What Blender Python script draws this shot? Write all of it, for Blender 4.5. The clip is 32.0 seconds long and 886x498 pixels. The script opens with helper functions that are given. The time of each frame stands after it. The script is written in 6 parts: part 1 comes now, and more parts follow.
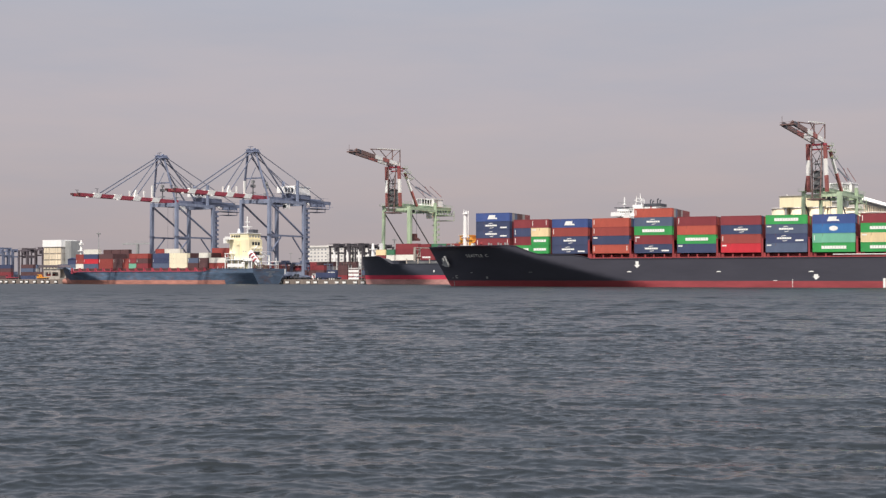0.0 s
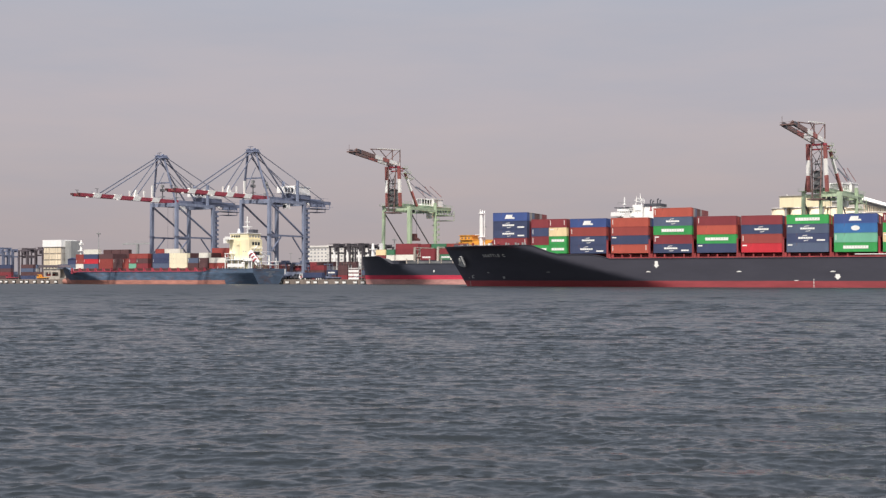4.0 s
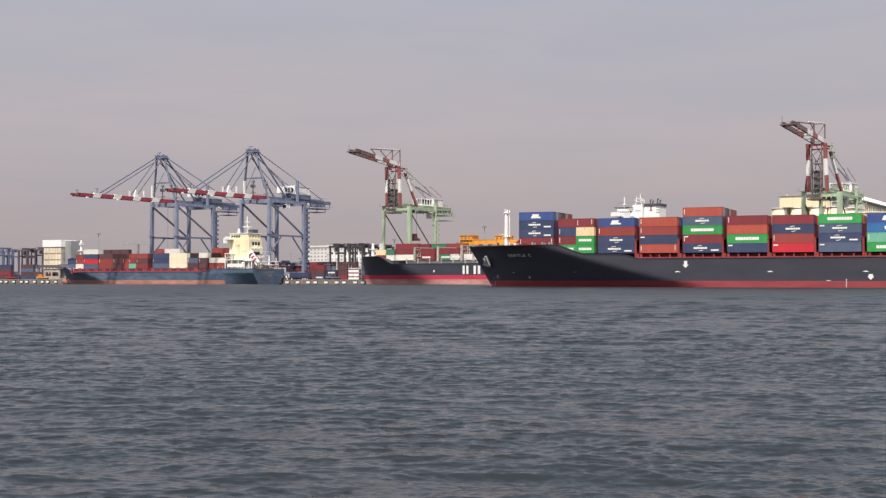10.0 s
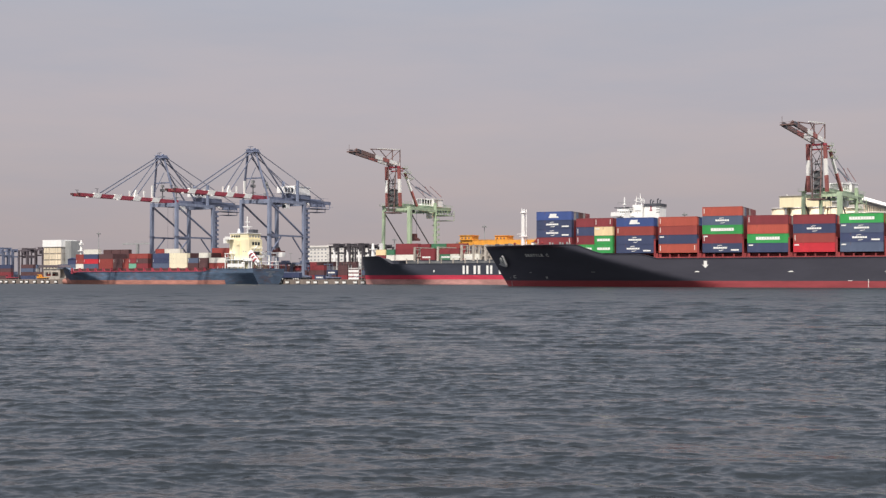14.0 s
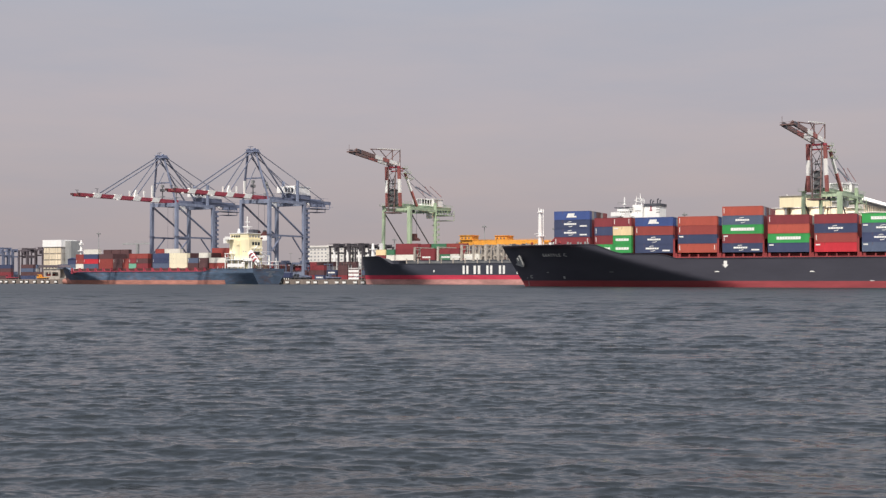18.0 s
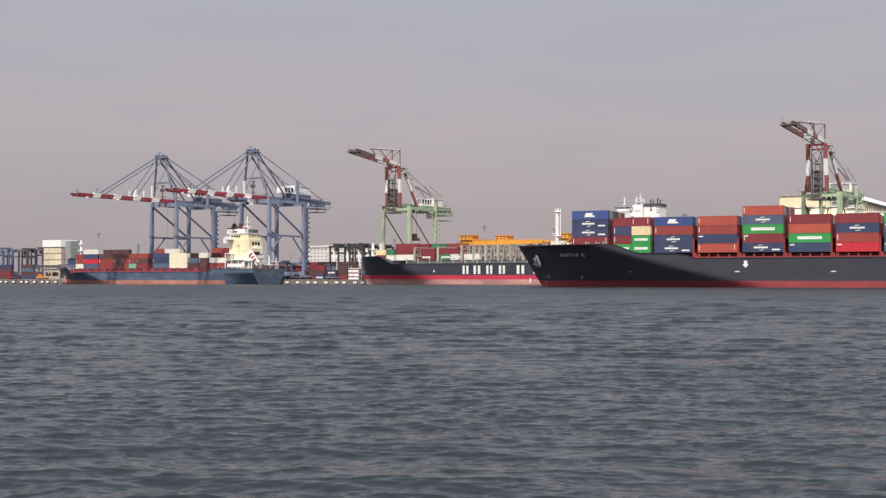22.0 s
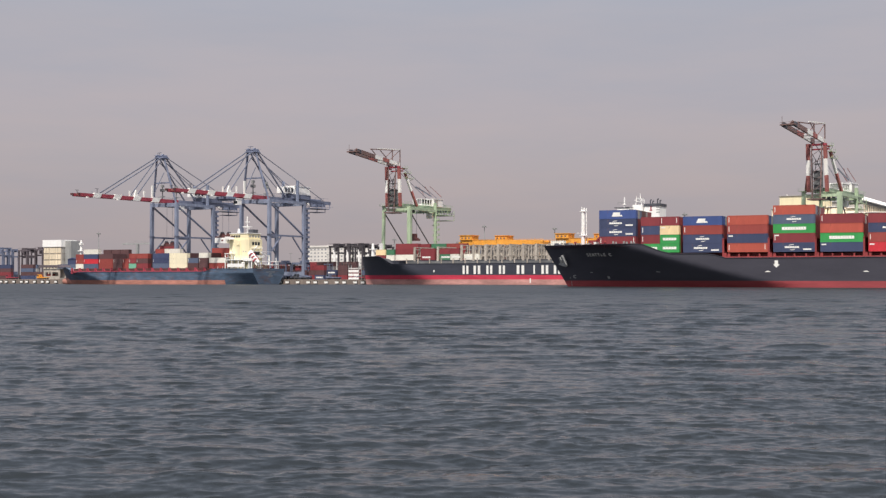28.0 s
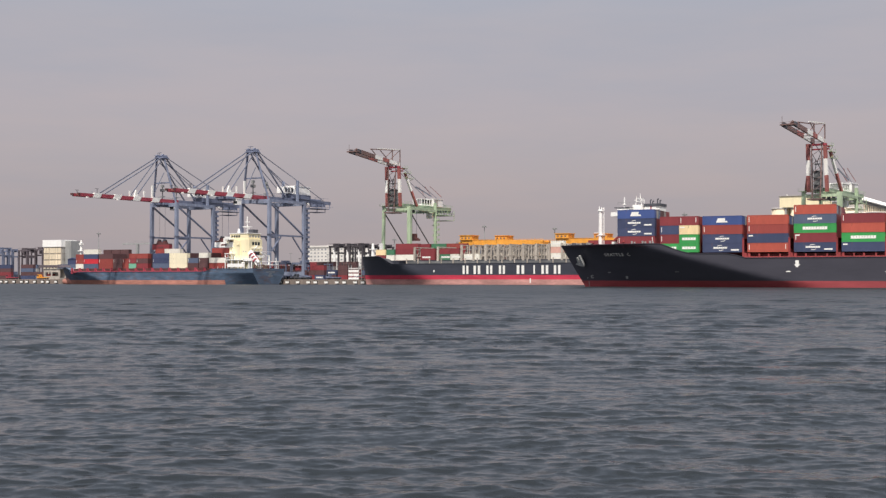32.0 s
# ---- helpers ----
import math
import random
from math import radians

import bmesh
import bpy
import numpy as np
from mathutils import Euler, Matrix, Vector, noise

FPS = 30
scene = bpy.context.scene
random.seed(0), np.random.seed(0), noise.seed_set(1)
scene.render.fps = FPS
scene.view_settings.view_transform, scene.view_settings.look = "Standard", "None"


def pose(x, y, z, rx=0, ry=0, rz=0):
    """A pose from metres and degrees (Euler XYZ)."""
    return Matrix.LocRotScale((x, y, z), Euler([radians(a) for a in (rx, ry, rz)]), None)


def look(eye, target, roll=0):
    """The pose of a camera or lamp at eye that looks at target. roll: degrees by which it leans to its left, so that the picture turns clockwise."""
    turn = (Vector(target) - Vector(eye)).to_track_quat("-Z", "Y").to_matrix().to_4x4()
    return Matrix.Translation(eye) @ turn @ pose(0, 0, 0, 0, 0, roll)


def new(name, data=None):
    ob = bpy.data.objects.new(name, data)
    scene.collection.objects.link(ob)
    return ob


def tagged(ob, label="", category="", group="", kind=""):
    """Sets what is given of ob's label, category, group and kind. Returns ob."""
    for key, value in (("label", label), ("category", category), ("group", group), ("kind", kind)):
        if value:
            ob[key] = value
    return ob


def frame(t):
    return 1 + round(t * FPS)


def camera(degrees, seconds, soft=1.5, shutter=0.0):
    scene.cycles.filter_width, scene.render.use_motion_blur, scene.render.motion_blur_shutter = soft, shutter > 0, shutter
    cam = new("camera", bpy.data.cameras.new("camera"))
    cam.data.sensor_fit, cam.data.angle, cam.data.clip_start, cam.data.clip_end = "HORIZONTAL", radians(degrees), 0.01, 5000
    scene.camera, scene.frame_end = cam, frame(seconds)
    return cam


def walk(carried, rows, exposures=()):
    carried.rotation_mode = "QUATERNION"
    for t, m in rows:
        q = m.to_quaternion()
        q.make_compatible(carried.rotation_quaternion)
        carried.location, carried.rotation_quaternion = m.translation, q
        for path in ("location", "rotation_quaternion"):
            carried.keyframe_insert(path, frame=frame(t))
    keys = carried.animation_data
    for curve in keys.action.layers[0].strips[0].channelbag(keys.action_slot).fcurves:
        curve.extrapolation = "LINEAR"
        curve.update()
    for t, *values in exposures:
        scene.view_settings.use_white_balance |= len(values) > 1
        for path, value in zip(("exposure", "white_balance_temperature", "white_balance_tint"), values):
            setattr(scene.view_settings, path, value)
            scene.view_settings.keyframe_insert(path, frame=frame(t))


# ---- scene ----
# ---- the camera: it stands still on the near shore, 3.2 m over the water ----
cam = camera(40.0, 32.0, soft=1.35)
EYE = pose(0, 0, 3.2, 91.356, 0, 0)
walk(cam, [(0, EYE), (32, EYE)], exposures=[(0, 0.03, 6500, 10), (14, 0.0, 6500, 10), (32, -0.06, 6500, 10)])

# ---- daylight: high sun behind the camera, thin veil of cloud ----
SUN_WAY = Vector((-0.05, -0.50, 0.865)).normalized()
world = bpy.data.worlds.new("hazy_sky")
world.use_nodes = True
scene.world = world


def build_world():
    nt = world.node_tree
    nt.nodes.clear()
    N, L = nt.nodes.new, nt.links.new
    out = N("ShaderNodeOutputWorld")
    sky = N("ShaderNodeTexSky")
    sky.sky_type = "NISHITA"
    sky.sun_disc = False
    sky.sun_elevation = math.asin(SUN_WAY.z)
    sky.sun_rotation = math.atan2(SUN_WAY.x, SUN_WAY.y)
    sky.dust_density, sky.air_density, sky.ozone_density = 8.0, 1.0, 1.0
    bg_sky = N("ShaderNodeBackground")
    bg_sky.inputs["Strength"].default_value = 0.05
    L(sky.outputs[0], bg_sky.inputs["Color"])
    tc = N("ShaderNodeTexCoord")
    sep = N("ShaderNodeSeparateXYZ")
    L(tc.outputs["Generated"], sep.inputs[0])
    ramp = N("ShaderNodeValToRGB")
    cr = ramp.color_ramp
    stops = [(0.0, (0.500, 0.442, 0.450)), (0.06, (0.508, 0.444, 0.456)), (0.14, (0.488, 0.430, 0.448)), (0.20, (0.456, 0.422, 0.444)), (0.24, (0.428, 0.434, 0.478)), (0.30, (0.392, 0.414, 0.470)), (0.5, (0.300, 0.345, 0.418)), (1.0, (0.25, 0.295, 0.38))]
    cr.elements[0].position, cr.elements[0].color = stops[0][0], (*stops[0][1], 1)
    cr.elements[1].position, cr.elements[1].color = stops[-1][0], (*stops[-1][1], 1)
    for pos, c in stops[1:-1]:
        e = cr.elements.new(pos)
        e.color = (*c, 1)
    L(sep.outputs["Z"], ramp.inputs[0])
    mp = N("ShaderNodeMapping")
    mp.inputs["Scale"].default_value = (3.2, 3.2, 19.0)
    mp.inputs["Rotation"].default_value = (0.0, 0.16, 0.0)
    L(tc.outputs["Generated"], mp.inputs[0])
    cloud = N("ShaderNodeTexNoise")
    cloud.inputs["Scale"].default_value = 1.5
    cloud.inputs["Detail"].default_value = 5.0
    cloud.inputs["Roughness"].default_value = 0.58
    L(mp.outputs[0], cloud.inputs["Vector"])
    cramp = N("ShaderNodeValToRGB")
    cramp.color_ramp.elements[0].position, cramp.color_ramp.elements[0].color = 0.30, (0.92, 0.95, 0.99, 1)
    cramp.color_ramp.elements[1].position, cramp.color_ramp.elements[1].color = 0.66, (1.03, 1.0, 0.99, 1)
    L(cloud.outputs["Fac"], cramp.inputs[0])
    mul = N("ShaderNodeMix")
    mul.data_type, mul.blend_type = "RGBA", "MULTIPLY"
    mul.inputs["Factor"].default_value = 1.0
    L(ramp.outputs[0], mul.inputs["A"])
    L(cramp.outputs[0], mul.inputs["B"])
    bg_veil = N("ShaderNodeBackground")
    bg_veil.inputs["Strength"].default_value = 0.83
    L(mul.outputs["Result"], bg_veil.inputs["Color"])
    both = N("ShaderNodeAddShader")
    L(bg_sky.outputs[0], both.inputs[0])
    L(bg_veil.outputs[0], both.inputs[1])
    L(both.outputs[0], out.inputs["Surface"])


build_world()
sun = new("sun", bpy.data.lights.new("sun", "SUN"))
sun.data.energy, sun.data.angle, sun.data.color = 5.0, radians(3.0), (1.0, 0.93, 0.84)
sun.matrix_world = look(SUN_WAY * 100, (0, 0, 0))


# ---- materials ----
def lin(r, g, b):
    """Linear colour from display values 0..255."""
    return tuple((c / 255 / 12.92 if c <= 10 else ((c / 255 + 0.055) / 1.055) ** 2.4) for c in (r, g, b))


def paint(name, rgb, rough=0.5, metal=0.0, wear=0.25, grain=6.0, stain=0.35, rust=0.0, vary=0.12, bump=0.02, streak=(1.0, 1.0, 0.22)):
    """Painted or bare surface: broad stains, fine grain, vertical streaks, small differences from piece to piece."""
    m = bpy.data.materials.new(name)
    m.use_nodes = True
    nt = m.node_tree
    N, L = nt.nodes.new, nt.links.new
    bsdf = nt.nodes["Principled BSDF"]
    base = lin(*rgb)
    tc = N("ShaderNodeTexCoord")
    mp = N("ShaderNodeMapping")
    mp.inputs["Scale"].default_value = streak
    L(tc.outputs["Object"], mp.inputs[0])
    big = N("ShaderNodeTexNoise")
    big.inputs["Scale"].default_value = stain
    big.inputs["Detail"].default_value = 4.0
    L(mp.outputs[0], big.inputs["Vector"])
    fine = N("ShaderNodeTexNoise")
    fine.inputs["Scale"].default_value = grain
    fine.inputs["Detail"].default_value = 3.0
    L(mp.outputs[0], fine.inputs["Vector"])
    info = N("ShaderNodeObjectInfo")
    hsv = N("ShaderNodeHueSaturation")
    hsv.inputs["Color"].default_value = (*base, 1)
    mv = N("ShaderNodeMapRange")
    mv.inputs["To Min"].default_value, mv.inputs["To Max"].default_value = 1 - vary, 1 + vary
    L(info.outputs["Random"], mv.inputs["Value"])
    L(mv.outputs[0], hsv.inputs["Value"])
    m1 = N("ShaderNodeMapRange")
    m1.inputs["From Min"].default_value, m1.inputs["From Max"].default_value = 0.3, 0.7
    m1.inputs["To Min"].default_value, m1.inputs["To Max"].default_value = 1 - wear, 1 + wear * 0.7
    L(big.outputs["Fac"], m1.inputs["Value"])
    m2 = N("ShaderNodeMapRange")
    m2.inputs["From Min"].default_value, m2.inputs["From Max"].default_value = 0.3, 0.7
    m2.inputs["To Min"].default_value, m2.inputs["To Max"].default_value = 1 - wear * 0.5, 1 + wear * 0.4
    L(fine.outputs["Fac"], m2.inputs["Value"])
    mm = N("ShaderNodeMath")
    mm.operation = "MULTIPLY"
    L(m1.outputs[0], mm.inputs[0])
    L(m2.outputs[0], mm.inputs[1])
    mix = N("ShaderNodeMix")
    mix.data_type, mix.blend_type = "RGBA", "MULTIPLY"
    mix.inputs["Factor"].default_value = 1.0
    L(hsv.outputs[0], mix.inputs["A"])
    L(mm.outputs[0], mix.inputs["B"])
    last = mix.outputs["Result"]
    if rust > 0:
        rn = N("ShaderNodeTexNoise")
        rn.inputs["Scale"].default_value = 0.55
        rn.inputs["Detail"].default_value = 8.0
        rn.inputs["Roughness"].default_value = 0.72
        L(mp.outputs[0], rn.inputs["Vector"])
        rr = N("ShaderNodeMapRange")
        rr.inputs["From Min"].default_value, rr.inputs["From Max"].default_value = 0.66 - 0.22 * rust, 0.76
        L(rn.outputs["Fac"], rr.inputs["Value"])
        rx = N("ShaderNodeMix")
        rx.data_type = "RGBA"
        L(rr.outputs[0], rx.inputs["Factor"])
        L(last, rx.inputs["A"])
        rx.inputs["B"].default_value = (0.14, 0.06, 0.035, 1)
        last = rx.outputs["Result"]
    L(last, bsdf.inputs["Base Color"])
    rg = N("ShaderNodeMapRange")
    rg.inputs["To Min"].default_value, rg.inputs["To Max"].default_value = max(0.05, rough - 0.12), min(1.0, rough + 0.15)
    L(big.outputs["Fac"], rg.inputs["Value"])
    L(rg.outputs[0], bsdf.inputs["Roughness"])
    bsdf.inputs["Metallic"].default_value = metal
    if bump > 0:
        bp = N("ShaderNodeBump")
        bp.inputs["Strength"].default_value = 0.4
        bp.inputs["Distance"].default_value = bump
        L(fine.outputs["Fac"], bp.inputs["Height"])
        L(bp.outputs[0], bsdf.inputs["Normal"])
    return m


def build_water_material():
    m = bpy.data.materials.new("harbour_water")
    m.use_nodes = True
    nt = m.node_tree
    N, L = nt.nodes.new, nt.links.new
    bsdf = nt.nodes["Principled BSDF"]
    tc = N("ShaderNodeTexCoord")
    big = N("ShaderNodeTexNoise")
    big.inputs["Scale"].default_value = 0.035
    big.inputs["Detail"].default_value = 3.0
    L(tc.outputs["Object"], big.inputs["Vector"])
    ramp = N("ShaderNodeValToRGB")
    ramp.color_ramp.elements[0].position, ramp.color_ramp.elements[0].color = 0.35, (0.0174, 0.0208, 0.0234, 1)
    ramp.color_ramp.elements[1].position, ramp.color_ramp.elements[1].color = 0.68, (0.0256, 0.0298, 0.0336, 1)
    L(big.outputs["Fac"], ramp.inputs[0])
    L(ramp.outputs[0], bsdf.inputs["Base Color"])
    # far out, where single ripples are too fine to model, the surface is rougher
    sep = N("ShaderNodeSeparateXYZ")
    L(tc.outputs["Object"], sep.inputs[0])
    rg = N("ShaderNodeMapRange")
    rg.inputs["From Min"].default_value, rg.inputs["From Max"].default_value = 40.0, 260.0
    rg.inputs["To Min"].default_value, rg.inputs["To Max"].default_value = 0.15, 0.38
    L(sep.outputs["Y"], rg.inputs["Value"])
    L(rg.outputs[0], bsdf.inputs["Roughness"])
    bsdf.inputs["IOR"].default_value = 1.333
    bsdf.inputs["Specular Tint"].default_value = (0.72, 0.87, 0.98, 1)
    # ripples finer than the mesh, gathered in patches where the wind touches down
    geo = N("ShaderNodeNewGeometry")
    total = geo.outputs["Normal"]
    pm = N("ShaderNodeMapping")
    pm.inputs["Scale"].default_value = (0.35, 1.0, 1.0)
    L(tc.outputs["Object"], pm.inputs[0])
    gusts = N("ShaderNodeTexNoise")
    gusts.inputs["Scale"].default_value = 0.06
    gusts.inputs["Detail"].default_value = 4.0
    L(pm.outputs[0], gusts.inputs["Vector"])
    patch = N("ShaderNodeMapRange")
    patch.inputs["From Min"].default_value, patch.inputs["From Max"].default_value = 0.36, 0.64
    patch.inputs["To Min"].default_value, patch.inputs["To Max"].default_value = 0.45, 1.6
    L(gusts.outputs["Fac"], patch.inputs["Value"])
    for size, detail, tilt, stretch in ((0.9, 2.0, 0.36, 0.4), (3.0, 3.0, 0.50, 0.45), (10.0, 4.0, 0.6, 0.5)):
        mp = N("ShaderNodeMapping")
        mp.inputs["Scale"].default_value = (stretch, 1.0, 1.0)
        L(tc.outputs["Object"], mp.inputs[0])
        w = N("ShaderNodeTexNoise")
        w.inputs["Scale"].default_value = size
        w.inputs["Detail"].default_value = detail
        w.inputs["Roughness"].default_value = 0.55
        L(mp.outputs[0], w.inputs["Vector"])
        sh = N("ShaderNodeVectorMath")
        sh.operation = "SUBTRACT"
        sh.inputs[1].default_value = (0.5, 0.5, 0.5)
        L(w.outputs["Color"], sh.inputs[0])
        sc = N("ShaderNodeVectorMath")
        sc.operation = "MULTIPLY"
        sc.inputs[1].default_value = (tilt * 0.6, tilt, 0.0)
        L(sh.outputs[0], sc.inputs[0])
        gp = N("ShaderNodeVectorMath")
        gp.operation = "SCALE"
        L(sc.outputs[0], gp.inputs[0])
        L(patch.outputs[0], gp.inputs["Scale"])
        ad = N("ShaderNodeVectorMath")
        ad.operation = "ADD"
        L(total, ad.inputs[0])
        L(gp.outputs[0], ad.inputs[1])
        total = ad.outputs[0]
    nm = N("ShaderNodeVectorMath")
    nm.operation = "NORMALIZE"
    L(total, nm.inputs[0])
    L(nm.outputs[0], bsdf.inputs["Normal"])
    return m


M_WATER = build_water_material()
M_HULL = paint("hull_dark_paint", (61, 61, 71), 0.42, wear=0.10, stain=0.3, grain=1.5, streak=(0.22, 0.22, 0.9))
M_HULL_BLACK = paint("hull_black_paint", (57, 60, 71), 0.5, wear=0.16, stain=0.3, grain=1.5, streak=(0.22, 0.22, 0.9))
M_HULL_BLUE = paint("hull_blue_paint", (80, 98, 120), 0.55, wear=0.35, stain=0.6, grain=1.5, rust=0.6, streak=(0.22, 0.22, 0.9))
M_BOOT = paint("boot_topping_red", (152, 64, 70), 0.6, wear=0.2, stain=0.4, grain=2.0, streak=(0.22, 0.22, 0.9))
M_BOOT_PINK = paint("boot_topping_faded", (184, 128, 114), 0.65, wear=0.3, stain=0.4, grain=2.0, streak=(0.22, 0.22, 0.9))
M_BOOT_BRIGHT = paint("boot_topping_bright_red", (196, 56, 80), 0.6, wear=0.2, stain=0.4, grain=2.0, streak=(0.22, 0.22, 0.9))
M_FOUL = paint("fouled_bottom_paint", (188, 140, 134), 0.8, wear=0.3, stain=0.5, grain=2.5, streak=(0.22, 0.22, 0.9))
M_DECK = paint("deck_red_oxide", (120, 48, 44), 0.7, wear=0.3)
M_COAMING = paint("coaming_maroon", (146, 58, 60), 0.6, wear=0.3, rust=0.2)
# lighter than dark steel itself: some distance haze is put into the colour
M_DARK = paint("dark_steel", (76, 78, 86), 0.6, wear=0.25)
M_WHITE = paint("white_paint", (244, 244, 242), 0.5, wear=0.06, rust=0.08, vary=0.03)
M_MARK = paint("white_marking", (236, 236, 232), 0.6, wear=0.08, vary=0.02, bump=0.0)
M_CREAM = paint("cream_paint", (244, 233, 196), 0.55, wear=0.08, rust=0.06, vary=0.03)
M_GLASS = paint("dark_window_glass", (40, 48, 56), 0.12, wear=0.1, bump=0.0)
M_GLASS_FAR = paint("pale_window_glass", (150, 153, 158), 0.25, wear=0.1, bump=0.0)
# crane blues and green are paled and greyed to stand in for distance haze
M_CRANE_BLUE = paint("crane_blue_paint", (131, 140, 162), 0.5, wear=0.2, grain=1.2, vary=0.05)
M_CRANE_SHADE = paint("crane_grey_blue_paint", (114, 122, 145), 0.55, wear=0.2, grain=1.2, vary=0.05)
M_CRANE_GREEN = paint("crane_green_paint", (172, 192, 162), 0.5, wear=0.2, grain=1.2, vary=0.05, rust=0.15)
M_BAND_RED = paint("warning_red_paint", (160, 66, 80), 0.5, wear=0.15, vary=0.05)
# tower red lightened towards pink, haze painted into it
M_BAND_RUST = paint("haze_paled_red_paint", (152, 92, 88), 0.6, wear=0.25, vary=0.05)
M_SPREADER = paint("spreader_brown_red_paint", (98, 60, 60), 0.6, wear=0.3, vary=0.05)
# dark paint lifted in place of the haze before the yard
M_GANTRY_DARK = paint("gantry_dark_paint", (76, 72, 77), 0.6, wear=0.25)
M_BOOM = paint("rusty_brown_steel", (122, 98, 95), 0.65, wear=0.25, rust=0.2)
# pale, hardly metallic: the stays' haze is in this colour
M_ROPE = paint("steel_rope", (112, 117, 134), 0.5, metal=0.1, wear=0.1, bump=0.0)
M_ORANGE = paint("machinery_orange_paint", (230, 160, 66), 0.5, wear=0.15, rust=0.1)
M_CONCRETE = paint("quay_concrete", (132, 121, 114), 0.85, wear=0.3, stain=0.08, grain=1.0)
M_ASPHALT = paint("yard_asphalt", (74, 74, 76), 0.9, wear=0.25, stain=0.05, grain=0.8)
M_RUBBER = paint("fender_rubber", (34, 34, 36), 0.8, wear=0.2)
M_RAIL = paint("dull_grey_steel", (108, 110, 112), 0.6, wear=0.25, rust=0.15)
M_FRAME = paint("weathered_beige_steel", (184, 176, 166), 0.65, wear=0.25, rust=0.25)
M_GREY = paint("grey_steel", (150, 152, 152), 0.55, wear=0.2, rust=0.1)
# brown raised to a hazy purplish grey, haze included in the colour
M_BROWN = paint("brown_gantry_paint", (98, 90, 96), 0.6, wear=0.25)
M_BUILD_W = paint("pale_wall_paint", (222, 219, 214), 0.8, wear=0.12, stain=0.06)
M_BUILD_C = paint("cream_wall_paint", (228, 214, 188), 0.8, wear=0.14, stain=0.06)
M_BUILD_G = paint("grey_wall_cladding", (168, 166, 162), 0.8, wear=0.14, stain=0.06)

# the blues are desaturated, with air haze mixed into the paint colour
BOX_COLOURS = {
    "blue": (66, 86, 142), "navy": (64, 73, 104), "slate": (88, 100, 124), "maroon": (132, 57, 63), "brick": (148, 69, 64),
    "orange": (178, 86, 72), "red": (196, 50, 62), "green": (60, 156, 84), "dkgreen": (70, 122, 92), "teal": (116, 178, 152), "cream": (236, 212, 168), "ivory": (244, 236, 208),
    "sky": (58, 110, 166), "white": (228, 226, 216), "grey": (150, 148, 148), "pink": (214, 170, 158), "brown": (92, 66, 68),
}
BOX_WORDS = {
    "blue": "bright blue", "navy": "navy blue", "slate": "slate blue", "maroon": "dark maroon", "brick": "brick red", "orange": "orange-red", "red": "bright red",
    "green": "bright green", "dkgreen": "dull green", "teal": "pale teal", "cream": "cream", "ivory": "pale ivory", "sky": "mid-blue", "white": "white", "grey": "grey", "pink": "pale pinkish", "brown": "dark brown",
}
M_BOX = {k: paint("container_" + k, v, 0.5, wear=0.09, stain=0.5, grain=3.0, rust=0.10, vary=0.10) for k, v in BOX_COLOURS.items()}


# ---- building helpers ----
class Shape:
    """Collects boxes, beams, tubes and sheets for one mesh."""

    def __init__(self):
        self.v, self.f = [], []

    def add(self, verts, faces):
        k = len(self.v)
        self.v.extend(verts)
        self.f.extend(tuple(i + k for i in f) for f in faces)
        return self

    def box(self, x0, y0, z0, x1, y1, z1):
        v = [(x, y, z) for z in (z0, z1) for y in (y0, y1) for x in (x0, x1)]
        return self.add(v, [(0, 2, 3, 1), (4, 5, 7, 6), (0, 1, 5, 4), (2, 6, 7, 3), (0, 4, 6, 2), (1, 3, 7, 5)])

    def beam(self, a, b, w, h=None, up=(0, 0, 1)):
        """A bar of section w x h from a to b."""
        h = h or w
        a, b = Vector(a), Vector(b)
        d = (b - a).normalized()
        u = Vector(up)
        if abs(d.dot(u)) > 0.98:
            u = Vector((0, 1, 0))
        s = d.cross(u).normalized()
        t = s.cross(d)
        c = [(s * i * w + t * j * h) / 2 for i, j in ((-1, -1), (1, -1), (1, 1), (-1, 1))]
        v = [tuple(a + q) for q in c] + [tuple(b + q) for q in c]
        return self.add(v, [(3, 2, 1, 0), (4, 5, 6, 7), (0, 1, 5, 4), (1, 2, 6, 5), (2, 3, 7, 6), (3, 0, 4, 7)])

    def tube(self, a, b, r, r2=None, n=8):
        r2 = r if r2 is None else r2
        a, b = Vector(a), Vector(b)
        d = (b - a).normalized()
        u = Vector((0, 0, 1)) if abs(d.z) < 0.9 else Vector((0, 1, 0))
        s = d.cross(u).normalized()
        t = s.cross(d)
        v = []
        for c, rad in ((a, r), (b, r2)):
            for i in range(n):
                w = 2 * math.pi * i / n
                v.append(tuple(c + s * math.cos(w) * rad + t * math.sin(w) * rad))
        f = [(i, (i + 1) % n, n + (i + 1) % n, n + i) for i in range(n)]
        return self.add(v, f + [tuple(reversed(range(n))), tuple(range(n, 2 * n))])

    def prism(self, pts, y0, y1):
        """Outline pts (x, z) drawn out from y0 to y1."""
        n = len(pts)
        v = [(x, y0, z) for x, z in pts] + [(x, y1, z) for x, z in pts]
        f = [(i, (i + 1) % n, n + (i + 1) % n, n + i) for i in range(n)]
        return self.add(v, f + [tuple(reversed(range(n))), tuple(range(n, 2 * n))])

    def mesh(self, name, material, smooth=False):
        me = bpy.data.meshes.new(name)
        me.from_pydata(self.v, [], self.f)
        me.materials.append(material)
        if smooth:
            me.polygons.foreach_set("use_smooth", [True] * len(me.polygons))
        me.update()
        return me


